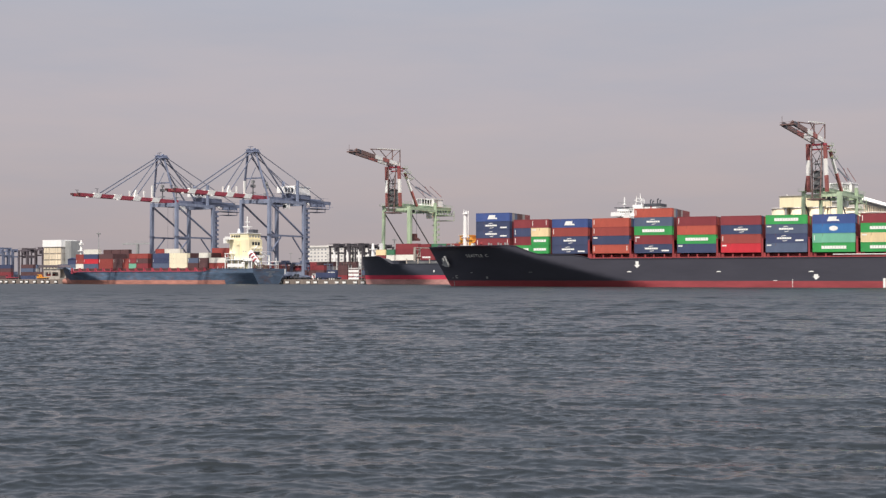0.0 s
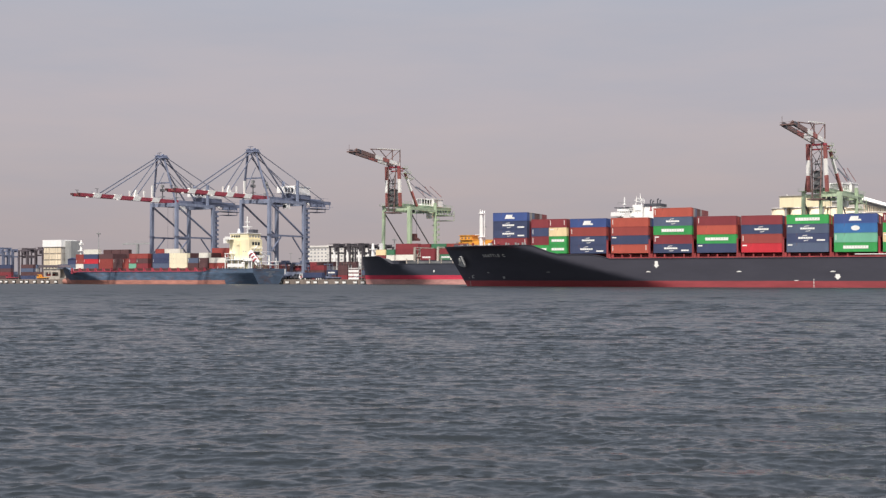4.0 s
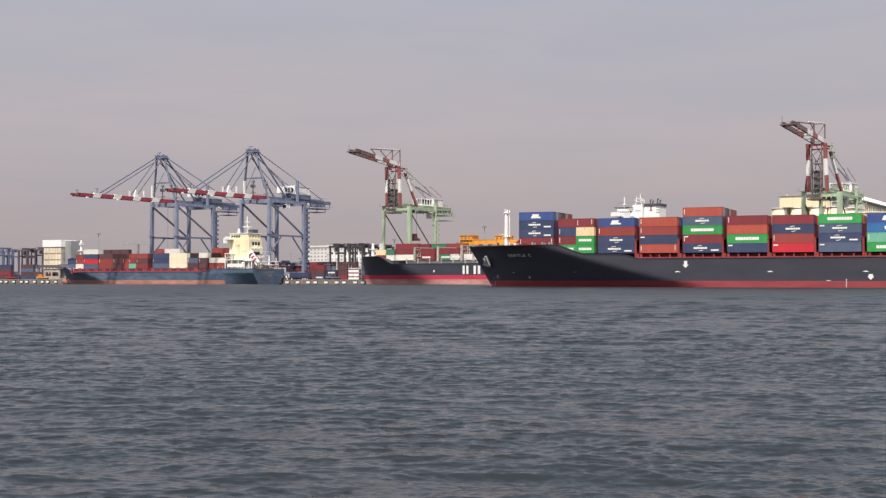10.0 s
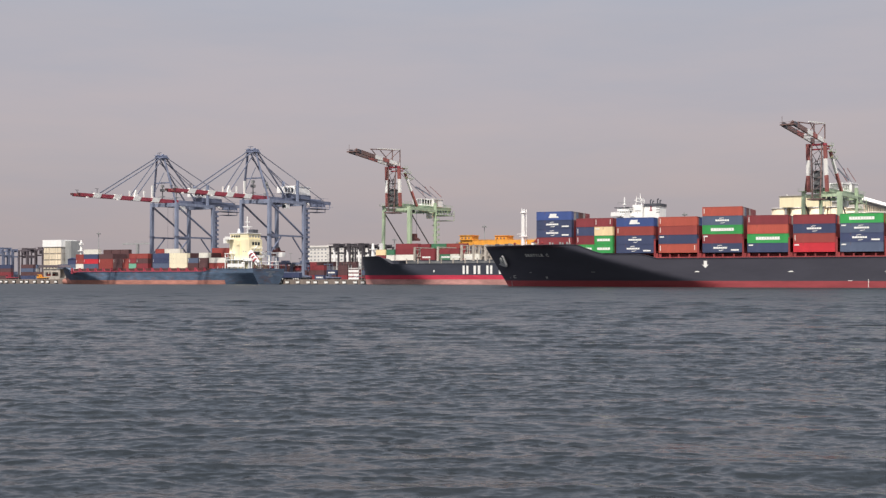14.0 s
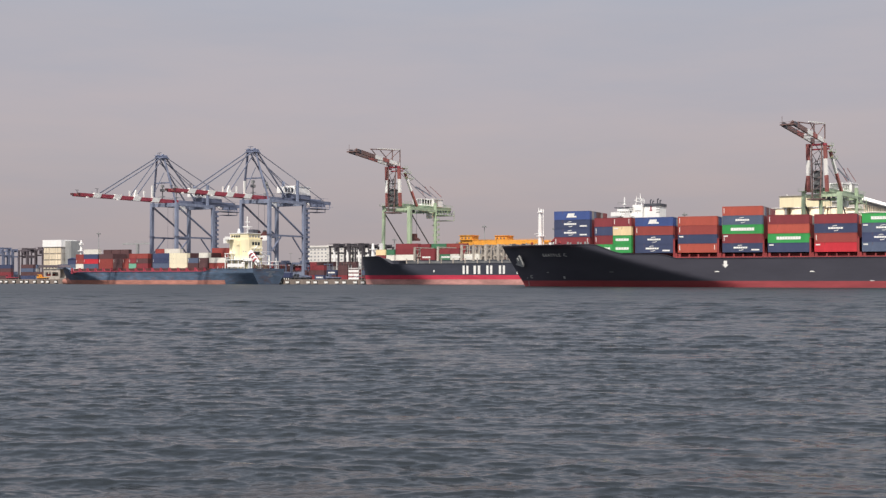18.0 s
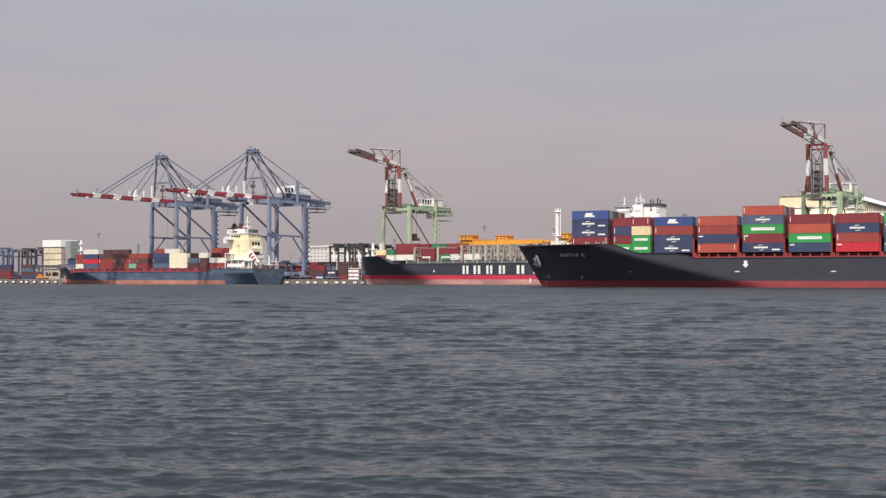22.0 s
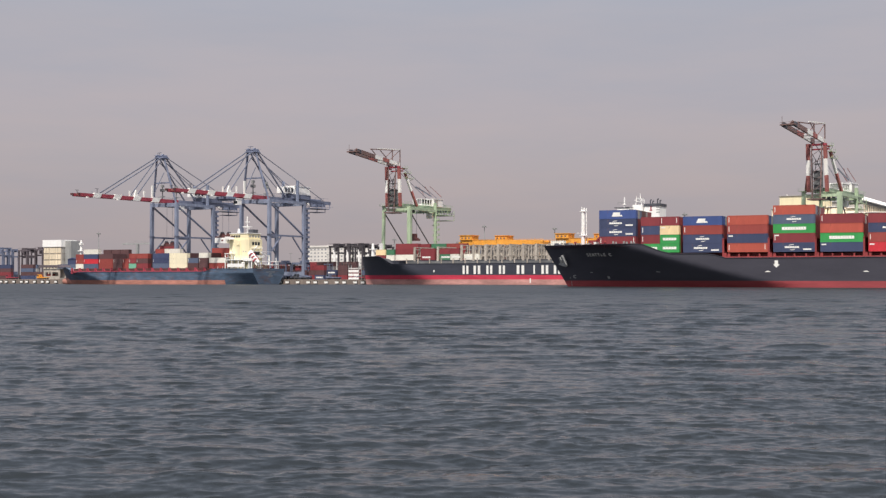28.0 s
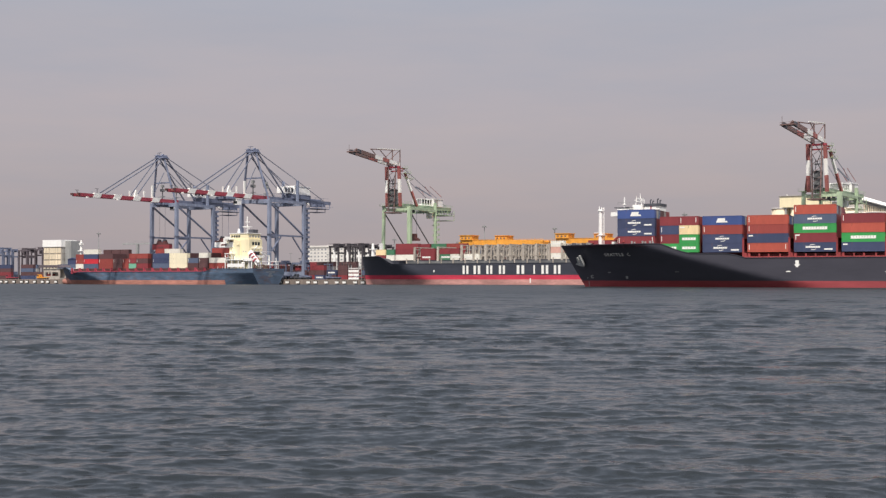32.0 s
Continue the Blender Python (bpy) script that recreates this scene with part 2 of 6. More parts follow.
def part(name, shape, material, parent, label="", smooth=False):
    me = shape if isinstance(shape, bpy.types.Mesh) else shape.mesh(name, material, smooth)
    ob = new(name, me)
    ob.parent = parent
    return tagged(ob, label)


def thing(name, m, label, category, group="", kind=""):
    ob = new(name)
    ob.empty_display_size = 1.0
    ob.matrix_basis = m
    return tagged(ob, label, category, group, kind)


def solid(name, shape, material, m, label, category, group="", kind="", smooth=False):
    """A thing that is one mesh."""
    ob = new(name, shape.mesh(name, material, smooth))
    ob.matrix_basis = m
    return tagged(ob, label, category, group, kind)


def quay_pose(p, n, z=0.0, rz=0.0):
    """A pose by the quay's own lines: p metres along it, n metres out from the camera across it."""
    return pose(0, 0, 0, 0, 0, -30) @ pose(p, n, z, 0, 0, rz)


def lane_pose(p, n, z=0.0):
    """The same by the line on which the large ship moves."""
    return pose(0, 0, 0, 0, 0, -24) @ pose(p, n, z)


# ---- the setting: water and quay ----
WATER_DRIFT = 0.75  # metres a second towards the camera
WAVE_SLOPE = 0.0248


def build_water():
    rng = np.random.RandomState(7)
    ys = [14.5]
    while ys[-1] < 560:
        ys.append(ys[-1] + min(1.6, 0.0044 * max(13.0, ys[-1] - 34)))
    ys = np.array(ys)
    cols = 620
    half = 0.375 * ys + 4.6
    s = np.linspace(-1, 1, cols)
    X = half[:, None] * s[None, :] - 2.0
    Y = np.repeat(ys[:, None], cols, 1)
    col_step, row_step = (half * 2 / cols)[:, None], np.gradient(ys)[:, None]
    Zs, Dx, Dy = np.zeros_like(X), np.zeros_like(X), np.zeros_like(X)
    # short-crested wind waves: crests drawn together and peaked, troughs long and flat
    for i in range(190):
        lam = 0.21 * (2.2 / 0.21) ** rng.rand() if i < 164 else rng.uniform(2.2, 5.0)
        ang = rng.normal(0, 0.47 if lam < 0.9 else 0.4 if lam < 2.2 else 0.3) + 0.1
        k = 2 * np.pi / lam
        slope = WAVE_SLOPE * (0.5 + rng.rand()) * min(1.0, (0.6 / lam) ** 0.42 if lam < 2.2 else 0.9)
        ph = k * (X * np.sin(ang) + Y * np.cos(ang)) + rng.rand() * 6.28
        need = np.maximum(row_step * abs(np.cos(ang)), col_step * abs(np.sin(ang)))
        fade = slope / k * np.clip((lam / need - 2.4) / 2.0, 0, 1)
        Zs += fade * np.sin(ph)
        side = 1.2 * fade * np.cos(ph)
        Dx += side * np.sin(ang)
        Dy += side * np.cos(ang)
    gust = 0.86 + 0.18 * np.sin(X * 0.11 + 1.3 * np.sin(Y * 0.07)) * np.sin(Y * 0.13 + 0.8 * np.sin(X * 0.05)) + 0.12 * np.sin(X * 0.43 + Y * 0.31 + 2.0 * np.sin(Y * 0.17))
    edge = np.clip((560 - Y) / 60, 0, 1) * np.clip((1 - np.abs(s))[None, :] / 0.02, 0, 1)
    gust = gust * edge * (1 + 0.1 * np.clip((Y - 60) / 70, 0, 1))
    Zs, Dx, Dy = Zs * gust, Dx * gust, Dy * gust
    n, m = X.shape
    # crests lean forward a little; the few that would stand too steep are lowered with the water round them
    lean = Dy - 1.2 * Zs
    steep = np.gradient(Zs, axis=0) / row_step / np.maximum(1 + np.gradient(lean, axis=0) / row_step, 0.05)
    soft = np.clip((steep - 0.55) / 0.3, 0, 1)
    for axis in (0, 1, 0, 1):
        soft = sum(np.roll(soft, k, axis) for k in range(-6, 7)) / 13
    calm = 1 / (1 + 14 * soft)
    co = np.stack([X + Dx * calm, Y + lean * calm, Zs * calm], -1).reshape(-1, 3)
    idx = np.arange(n * m).reshape(n, m)
    quads = np.stack([idx[:-1, :-1], idx[:-1, 1:], idx[1:, 1:], idx[1:, :-1]], -1).reshape(-1, 4)
    k = len(co)
    R = 4700.0
    flat = np.array([(-R, -R, -0.5), (R, -R, -0.5), (R, R, -0.5), (-R, R, -0.5)])
    co = np.vstack([co, flat])
    quads = np.vstack([quads, [[k, k + 1, k + 2, k + 3]]])
    me = bpy.data.meshes.new("water")
    me.vertices.add(len(co))
    me.vertices.foreach_set("co", co.ravel())
    me.loops.add(quads.size)
    me.loops.foreach_set("vertex_index", quads.ravel().astype(np.int32))
    me.polygons.add(len(quads))
    me.polygons.foreach_set("loop_start", np.arange(0, quads.size, 4, dtype=np.int32))
    me.polygons.foreach_set("use_smooth", np.ones(len(quads), dtype=bool))
    me.update(calc_edges=True)
    me.materials.append(M_WATER)
    ob = new("water", me)
    return tagged(ob, "choppy slate-grey harbour water with small dark waves", "water", kind="structure")


water = build_water()
QUAY_EDGE, QUAY_Z = 500.0, 2.1


def build_quay():
    ground = Shape()
    ground.box(-2600, QUAY_EDGE, -6, 2600, 3600, QUAY_Z)
    ob = solid("ground", ground, M_ASPHALT, quay_pose(0, 0), "grey asphalt yard ground behind the quay", "ground", kind="structure")
    kerb = Shape().box(-2600, QUAY_EDGE - 0.5, -6, 2600, QUAY_EDGE + 2.5, QUAY_Z + 0.004)
    wall = solid("quay_wall", kerb, M_CONCRETE, quay_pose(0, 0), "weathered grey concrete quay wall", "quay", kind="structure")
    lip = Shape().box(-2600, QUAY_EDGE - 0.48, QUAY_Z + 0.01, 2600, QUAY_EDGE - 0.1, QUAY_Z + 0.28)
    part("kerb", lip, M_CONCRETE, wall)
    # fenders: pale panels on dark rubber
    f_r = Shape().box(-0.7, -1.0, 0.35, 0.7, 0.0, 1.7).mesh("rubber_block", M_RUBBER)
    f_p = Shape().box(-1.05, -1.18, 0.42, 1.05, -1.0, 1.4).mesh("face_panel", M_MARK)
    for i in range(98):
        p = -780 + i * 5.8 + (i * 37 % 11) * 0.2
        th = thing("fender", quay_pose(p, QUAY_EDGE - 0.5), "black rubber fender with a white face panel on the quay wall", "fender", "fenders along the quay")
        part("rubber_block", f_r, None, th)
        part("face_panel", f_p, None, th, "white panel")


build_quay()


# ---- ships ----
def hull_half(x, z, x0, xs, ztop, B, l_wl, l_deck, e):
    """Half breadth at x and height z: raked stem from x0 (deck) to xs (water), entrance longer at the water than at the deck."""
    k = max(0.0, min(1.15, z / ztop))
    stem = xs + (x0 - xs) * k
    run = l_wl + (l_deck - l_wl) * k ** 0.85
    q = max(0.0, min(1.0, (x - stem) / run))
    return B * (1 - (1 - q) ** (e * (1 + 0.25 * k))), stem


def build_hull(ship, x0, xs, x1, ztop, top, B, boot, l_wl, l_deck, e, m_side, m_boot, undercut=0.0, foul=0.0, label="", m_deck=None, boot_to=1.0):
    """Side plating, boot topping, transom and deck as parts of the ship. top(x): height of the sheer line."""
    taus = [((i / 70) ** 1.6) for i in range(71)]

    def strip(zrows, name, mat, lab, ta=0.0, tb=1.0):
        sh = Shape()
        cols = []
        for t in [ta] + [q for q in taus if ta < q < tb] + [tb]:
            col = []
            for kz in zrows:
                zn = kz if isinstance(kz, float) else None
                x = x0 + (x1 - x0) * t
                z = zn if zn is not None else boot + (top(x) - boot) * kz[0]
                b, stem = hull_half(max(x, x0), z, x0, xs, ztop, B, l_wl, l_deck, e)
                x = stem + (x1 - stem) * t
                z = zn if zn is not None else boot + (top(x) - boot) * kz[0]
                b, _ = hull_half(x, z, x0, xs, ztop, B, l_wl, l_deck, e)
                if undercut:
                    w = max(0.0, min(1.0, (x - (x1 - 30)) / 30))
                    b *= 1 - undercut * w ** 1.4 * max(0.0, 1 - z / (ztop * 0.62))
                col.append((x, b, z))
            cols.append(col)
        n = len(zrows)
        for sgn in (-1, 1):
            v = [(x, sgn * b, z) for col in cols for x, b, z in col]
            f = []
            for i in range(len(cols) - 1):
                for j in range(n - 1):
                    q = (i * n + j, (i + 1) * n + j, (i + 1) * n + j + 1, i * n + j + 1)
                    f.append(q if sgn < 0 else q[::-1])
            sh.add(v, f)
        last = cols[-1]
        if tb == 1.0:
            sh.add([(x, -b, z) for x, b, z in last] + [(x, b, z) for x, b, z in last], [(j, n + j, n + j + 1, j + 1) for j in range(n - 1)])
        part(name, sh, mat, ship, lab, smooth=True)
        return cols

    cols = strip([(k / 16,) for k in range(17)], "hull", m_side, label)
    strip([foul, (foul + boot) / 2, float(boot)] if foul else [-1.5, 0.0, boot / 2, float(boot)], "boot_topping", m_boot, "red boot topping", 0.0, boot_to)
    if boot_to < 1:
        strip([-1.5, 0.0, boot / 2, float(boot)], "stern_plating", m_side, "", boot_to, 1.0)
    if foul:
        strip([-1.5, 0.0, float(foul)], "lower_band", M_FOUL, "fouled pale pink band at the waterline")
    deck = Shape()
    v = []
    for col in cols:
        x, b, z = col[-1]
        v += [(x, -b, z - 0.9), (x, b, z - 0.9)]
    deck.add(v, [(2 * i, 2 * i + 2, 2 * i + 3, 2 * i + 1) for i in range(len(cols) - 1)])
    part("deck", deck, m_deck or M_DECK, ship)
    rim = Shape()
    for a, c in zip(cols[:-1], cols[1:]):
        for sgn in (-1, 1):
            (xa, ba, za), (xc, bc, zc) = a[-1], c[-1]
            rim.beam((xa, sgn * ba, za), (xc, sgn * bc, zc), 0.3, 0.16)
    part("bulwark_rail", rim, m_side, ship)


BOX_MESH = {}


def box_meshes(colour, length, height):
    """Meshes of one container: corrugated body, frame of posts and rails, door leaf; x along it from 0, y inwards from the near side, z from 0."""
    key = (colour, length, height)
    if key in BOX_MESH:
        return BOX_MESH[key]
    W = 2.44
    body = Shape()
    for y_out, y_in in ((0.0, 0.045), (W, W - 0.045)):
        pts, n = [], int(length / 0.30)
        for i in range(n):
            a = 0.16 + (length - 0.32) * i / n
            d = (length - 0.32) / n
            pts += [(a, y_in), (a + d * 0.32, y_in), (a + d * 0.5, y_out + (0.015 if y_out == 0 else -0.015)), (a + d * 0.82, y_out + (0.015 if y_out == 0 else -0.015))]
        pts.append((length - 0.16, y_in))
        v = [(x, y, z) for z in (0.16, height - 0.12) for x, y in pts]
        m = len(pts)
        f = [(i, i + 1, m + i + 1, m + i) for i in range(m - 1)]
        body.add(v, f if y_out == 0 else [q[::-1] for q in f])
    body.box(0.05, 0.05, height - 0.06, length - 0.05, W - 0.05, height - 0.02)
    body.box(0.05, 0.05, 0.1, length - 0.05, W - 0.05, 0.2)
    body.box(0.04, 0.1, 0.16, 0.1, W - 0.1, height - 0.1)
    fr = Shape()
    for x in (0.0, length - 0.16):
        for y in (0.0, W - 0.16):
            fr.box(x, y, 0, x + 0.16, y + 0.16, height)
    for y in (0.004, W - 0.124):
        fr.box(0.16, y, 0.0, length - 0.16, y + 0.12, 0.17)
        fr.box(0.16, y, height - 0.13, length - 0.16, y + 0.12, height - 0.003)
    for x in (0.004, length - 0.124):
        fr.box(x, 0.16, 0.0, x + 0.12, W - 0.16, 0.16)
        fr.box(x, 0.16, height - 0.12, x + 0.12, W - 0.16, height - 0.003)
    door = Shape().box(length - 0.10, 0.0, 0.17, length - 0.05, W / 2 - 0.18, height - 0.13)
    for y in (0.25, 0.75):
        door.tube((length - 0.03, y, 0.2), (length - 0.03, y, height - 0.15), 0.025, n=5)
    mat = M_BOX[colour]
    plain = Shape()
    plain.v, plain.f = list(body.v), list(body.f)
    plain.add(fr.v, fr.f)
    plain.add([(x, y + 0.17, z) for x, y, z in door.v], door.f)
    plain.add([(x, y + W / 2 + 0.01, z) for x, y, z in door.v], door.f)
    made = (body.mesh("body", mat), fr.mesh("corner_frame", mat), door.mesh("door_leaf", mat), plain.mesh("shipping_container", mat))
    BOX_MESH[key] = made
    return made


def comb(x0, x1, z0, z1, teeth):
    """Outline of a row of heavy strokes joined at the foot: a wordmark with nothing to read."""
    w = (x1 - x0) / teeth
    foot = z0 + (z1 - z0) * 0.30
    pts = [(x0, z0), (x1, z0)]
    for i in reversed(range(teeth)):
        a = x0 + i * w
        pts += [(a + w, z1), (a + w * 0.12, z1), (a + w * 0.12, foot)] if i else [(a + w, z1), (a, z1)]
        if i:
            pts.append((a, foot))
    return pts


def arc_pts(c, zc, rx, rz, a0, a1, thick):
    ang = [a0 + (a1 - a0) * i / 6 for i in range(7)]
    return [(c + rx * math.cos(t), zc + rz * math.sin(t)) for t in ang] + [(c + rx * math.cos(t), zc + rz * math.sin(t) - thick) for t in reversed(ang)]


def logo_shapes(kind, length, height):
    """White maker's marks, as plain shapes; one shape for each mark."""
    y0, y1 = -0.012, 0.012
    c, h, out = length / 2, height, []
    if kind == "mid":
        out.append([(c - 1.9, h * 0.26), (c + 1.7, h * 0.26), (c + 1.5, h * 0.44), (c + 0.8, h * 0.44), (c + 0.95, h * 0.74), (c - 1.3, h * 0.74)])
    elif kind == "long":
        out.append(comb(c - 3.5, c + 3.6, h * 0.34, h * 0.66, 9))
    elif kind in ("arc", "arc_tag"):
        cc = c if kind == "arc" else c - 0.6
        out.append(comb(cc - 2.1, cc + 2.1, h * 0.41, h * 0.60, 6))
        out.append(arc_pts(cc + 0.2, h * 0.66, 1.2, 0.40, 1.3, 2.7, 0.17))
        out.append(arc_pts(cc - 0.2, h * 0.38, 1.2, 0.40, -1.8, -0.4, 0.17))
        if kind == "arc_tag":
            out.append([(length - 3.4, h * 0.18), (length - 1.0, h * 0.18), (length - 1.0, h * 0.34), (length - 3.4, h * 0.34)])
    elif kind == "oval":
        out.append([(c + 1.25 * math.cos(i * math.pi / 8), h * 0.5 + 0.75 * math.sin(i * math.pi / 8)) for i in range(16)])
    elif kind == "half":
        out.append(comb(0.9, 5.2, h * 0.36, h * 0.64, 5))
    elif kind == "corner":
        out.append([(0.35, h * 0.70), (1.7, h * 0.70), (1.7, h * 0.84), (0.35, h * 0.84)])
    elif kind in ("tick", "ticks"):
        out.append([(0.45, h * 0.25), (0.64, h * 0.25), (0.64, h * 0.82), (0.45, h * 0.82)])
        if kind == "ticks":
            out.append([(length - 0.85, h * 0.3), (length - 0.67, h * 0.3), (length - 0.67, h * 0.85), (length - 0.85, h * 0.85)])
    return [Shape().prism(pts, y0, y1) for pts in out]


LOGO_MESH = {}


def add_container(parent_pose, colour, length, height, logos=(), group="", full=True, onto="deck"):
    size = "forty-foot" if length > 8 else "twenty-foot"
    marks = " with white markings" if logos else ""
    lab = f"{BOX_WORDS[colour]} corrugated steel {size} container{marks}"
    body, fr, door, plain = box_meshes(colour, length, height)
    if not full:
        ob = new("shipping_container", plain)
        ob.matrix_basis = parent_pose
        return tagged(ob, lab, "container", group)
    th = thing("shipping_container", parent_pose, lab, "container", group)
    part("body", body, None, th)
    part("corner_frame", fr, None, th)
    for y in (0.17, 1.23):
        d = part("door_leaf", door, None, th)
        d.location = (0, y, 0)
    for kind in logos:
        key = (kind, length, height)
        if key not in LOGO_MESH:
            LOGO_MESH[key] = [q.mesh("marking", M_MARK) for q in logo_shapes(kind, length, height)]
        for me in LOGO_MESH[key]:
            part("marking", me, None, th, "white painted marking")
    return th


MOVERS = []       # what moves with the large ship, with its pose at the start
TIER = 2.845
CARGO_ORIGIN = (-100.0, 395.0)


def cargo_top(x):
    for xa, za, xb, zb in ((-43.5, 14.1, -35.0, 10.9), (-35.0, 10.9, -21.0, 10.7), (-21.0, 10.7, -17.5, 9.4)):
        if x < xa:
            return za
        if x < xb:
            return za + (zb - za) * (x - xa) / (xb - xa)
    return 9.4


BOW_SHARP = 1.14


def build_cargo_ship():
    ship = thing("cargo_ship", lane_pose(*CARGO_ORIGIN), "large dark-hulled container ship with red boot topping, loaded with stacked containers", "ship")
    MOVERS.append(ship)
    build_hull(ship, -81.4, -72.6, 118.0, 14.1, cargo_top, 15.0, 2.25, 78.0, 30.5, BOW_SHARP, M_HULL, M_BOOT, label="dark grey-navy hull plating")
    # hatch coamings, deck-edge rail and pedestals below the boxes
    co = Shape().box(-17, -12.6, 8.4, 100, 12.6, 10.7)
    part("hatch_coaming", co, M_COAMING, ship, "maroon coaming")
    fw = Shape().box(-44, -12.2, 10.4, -17.2, 12.2, 11.0)
    part("hatch_coaming", fw, M_COAMING, ship, "maroon coaming")
    fc = Shape().box(-58, -11.5, 13.1, -45.2, 11.5, 13.7)
    part("hatch_coaming", fc, M_COAMING, ship, "maroon coaming")
    edge = Shape().box(-17, -14.9, 9.45, 110, -14.6, 9.8)
    part("deck_edge_rail", edge, M_COAMING, ship, "maroon rail")
    for i in range(12):
        for dx in (-1.0, 0.1, 3.4, 6.2, 9.6):
            x = -16.3 + 13.82 * i + dx
            w = 0.8 if dx < 1 else 0.45
            s = Shape().box(x, -14.6, 8.5, x + w, -14.0, 10.9 if dx < 1 else 10.6)
            s.beam((x + w / 2, -14.4, 8.6), (x + w / 2, -12.9, 10.6), 0.3)
            part("box_pedestal", s, M_COAMING, ship)
    # lashing bridges in the gaps between bays
    for i in range(3, 11):
        x = -59.4 + 13.82 * i
        s = Shape()
        for y in (-14.6, -9.6, -4.6, 0.4, 5.4, 10.4, 14.4):
            s.box(x + 0.1, y, 8.5, x + 0.7, y + 0.25, 15.4)
        s.box(x + 0.05, -14.7, 15.2, x + 0.75, 14.7, 15.45)
        part("lashing_bridge", s, M_COAMING, ship, "maroon lashing bridge")
    # forecastle gear
    mast = Shape().tube((-67.4, 0, 13), (-67.4, 0, 26.2), 0.72, 0.62, 12)
    part("foremast", mast, M_WHITE, ship, "white foremast")
    m2 = Shape().tube((-66.3, 0.3, 13), (-66.3, 0.3, 26.8), 0.16, n=6).box(-68.4, -0.8, 17.4, -65.6, 0.8, 17.6).box(-69.4, -0.7, 18.2, -67.4, 0.7, 18.35)
    m2.box(-68.1, -0.8, 25.6, -66.2, 0.8, 25.8).tube((-67.8, 0, 25.8), (-67.8, 0, 27.2), 0.14, n=5).tube((-67.0, 0, 25.8), (-67.0, 0, 26.9), 0.2, n=6)
    part("mast_platform", m2, M_WHITE, ship)
    w = Shape().beam((-63.6, -4.5, 13.6), (-59.2, -4.5, 17.6), 0.45).beam((-63.6, -3.4, 13.6), (-59.2, -3.4, 17.6), 0.45).box(-59.6, -4.8, 13.2, -59.0, -3.2, 17.8)
    for i in range(6):
        w.box(-63.0 + i * 0.72, -4.5, 14.1 + i * 0.66, -62.85 + i * 0.72, -3.4, 14.25 + i * 0.66)
    part("deck_stair", w, M_COAMING, ship, "maroon stair up to the container stack")
    for x, y in ((-59.5, -11.3), (-53.2, -13.6), (-49.5, -14.3), (-47.0, -14.5), (-70.5, -6.0)):
        b = Shape().tube((x, y + 0.9, 13.0), (x, y + 0.9, 15.0), 0.35, n=8).tube((x + 0.9, y + 0.9, 13.0), (x + 0.9, y + 0.9, 14.8), 0.35, n=8)
        part("bollard", b, M_GREY, ship)
    rl = Shape().box(-60.0, -12.2, 14.1, -59.2, -11.8, 14.9)
    part("fairlead", rl, M_MARK, ship)
    for i in range(15):
        x = -79.0 + i * 2.3
        b, _ = hull_half(x, 14.1, -81.4, -72.6, 14.1, 15.0, 78.0, 30.5, BOW_SHARP)
        part("rail_post", Shape().box(x, -b + 0.25, 13.2, x + 0.08, -b + 0.33, 14.35), M_HULL, ship)
    for x, y in ((-61.0, -8.0), (-56.0, -12.6), (-68.5, -5.0), (-63.0, 4.0)):
        part("ventilator", Shape().tube((x, y, 13.0), (x, y, 14.8), 0.25, n=8).tube((x, y, 14.7), (x, y, 15.2), 0.5, 0.45, 8), M_COAMING, ship)
    for x in (-76.0, -72.5):
        part("windlass", Shape().tube((x, -2.2, 14.0), (x, 2.2, 14.0), 0.7, n=10).box(x - 0.7, -2.6, 13.0, x + 0.7, -2.2, 14.9), M_DARK, ship)
    # anchor in its pocket, near side
    yb, _ = hull_half(-72.4, 9.6, -81.4, -72.6, 14.1, 15.0, 78.0, 30.5, BOW_SHARP)
    a = Shape().prism([(-2.2, -1.0), (-0.4, -1.7), (1.4, -2.0), (1.6, -1.3), (1.1, 1.9), (0.5, 2.0), (0.5, -0.9), (-0.1, -0.8), (-0.3, 1.3), (-0.9, 1.2), (-1.0, -0.5)], -0.45, 0.35)
    an = part("anchor", a, M_GREY, ship, "pale grey anchor in its hawse pipe")
    an.matrix_basis = pose(-73.6, -yb - 0.55, 8.9, 0, 0, -30) @ pose(0, 0, 0, 24, 0, 0)
    # painted marks on the near side
    def mark(name, pts, yo=-15.03):
        s = Shape().prism(pts, yo, yo + 0.05)
        part(name, s, M_MARK, ship, "white painted mark")
    for x, z in ((-1.4, 7.5), (53.6, 4.3)):
        mark("tug_mark", [(x - 0.6, z), (x + 0.6, z), (x + 0.6, z - 0.7), (x + 1.0, z - 0.7), (x + 0.0, z - 1.7), (x - 1.0, z - 0.7), (x - 0.6, z - 0.7)] if x > 50 else
             [(x - 0.5, z + 1.0), (x + 0.5, z + 1.0), (x + 0.5, z - 0.2), (x + 1.0, z - 0.2), (x + 0.0, z - 1.2), (x - 1.0, z - 0.2), (x - 0.5, z - 0.2)])
    for x in (-4.0, 24.5, 52.2):
        mark("side_mark", [(x - 0.9, 5.0), (x + 0.9, 5.0), (x + 0.5, 5.25), (x, 5.36), (x - 0.5, 5.25)])
    mark("draught_mark", [(72.6, 0.3), (73.3, 0.3), (73.3, 3.1), (72.6, 3.1)])
    for i in range(6):
        mark("draught_mark", [(46.6, 0.4 + i * 0.42), (46.85, 0.4 + i * 0.42), (46.85, 0.62 + i * 0.42), (46.6, 0.62 + i * 0.42)])
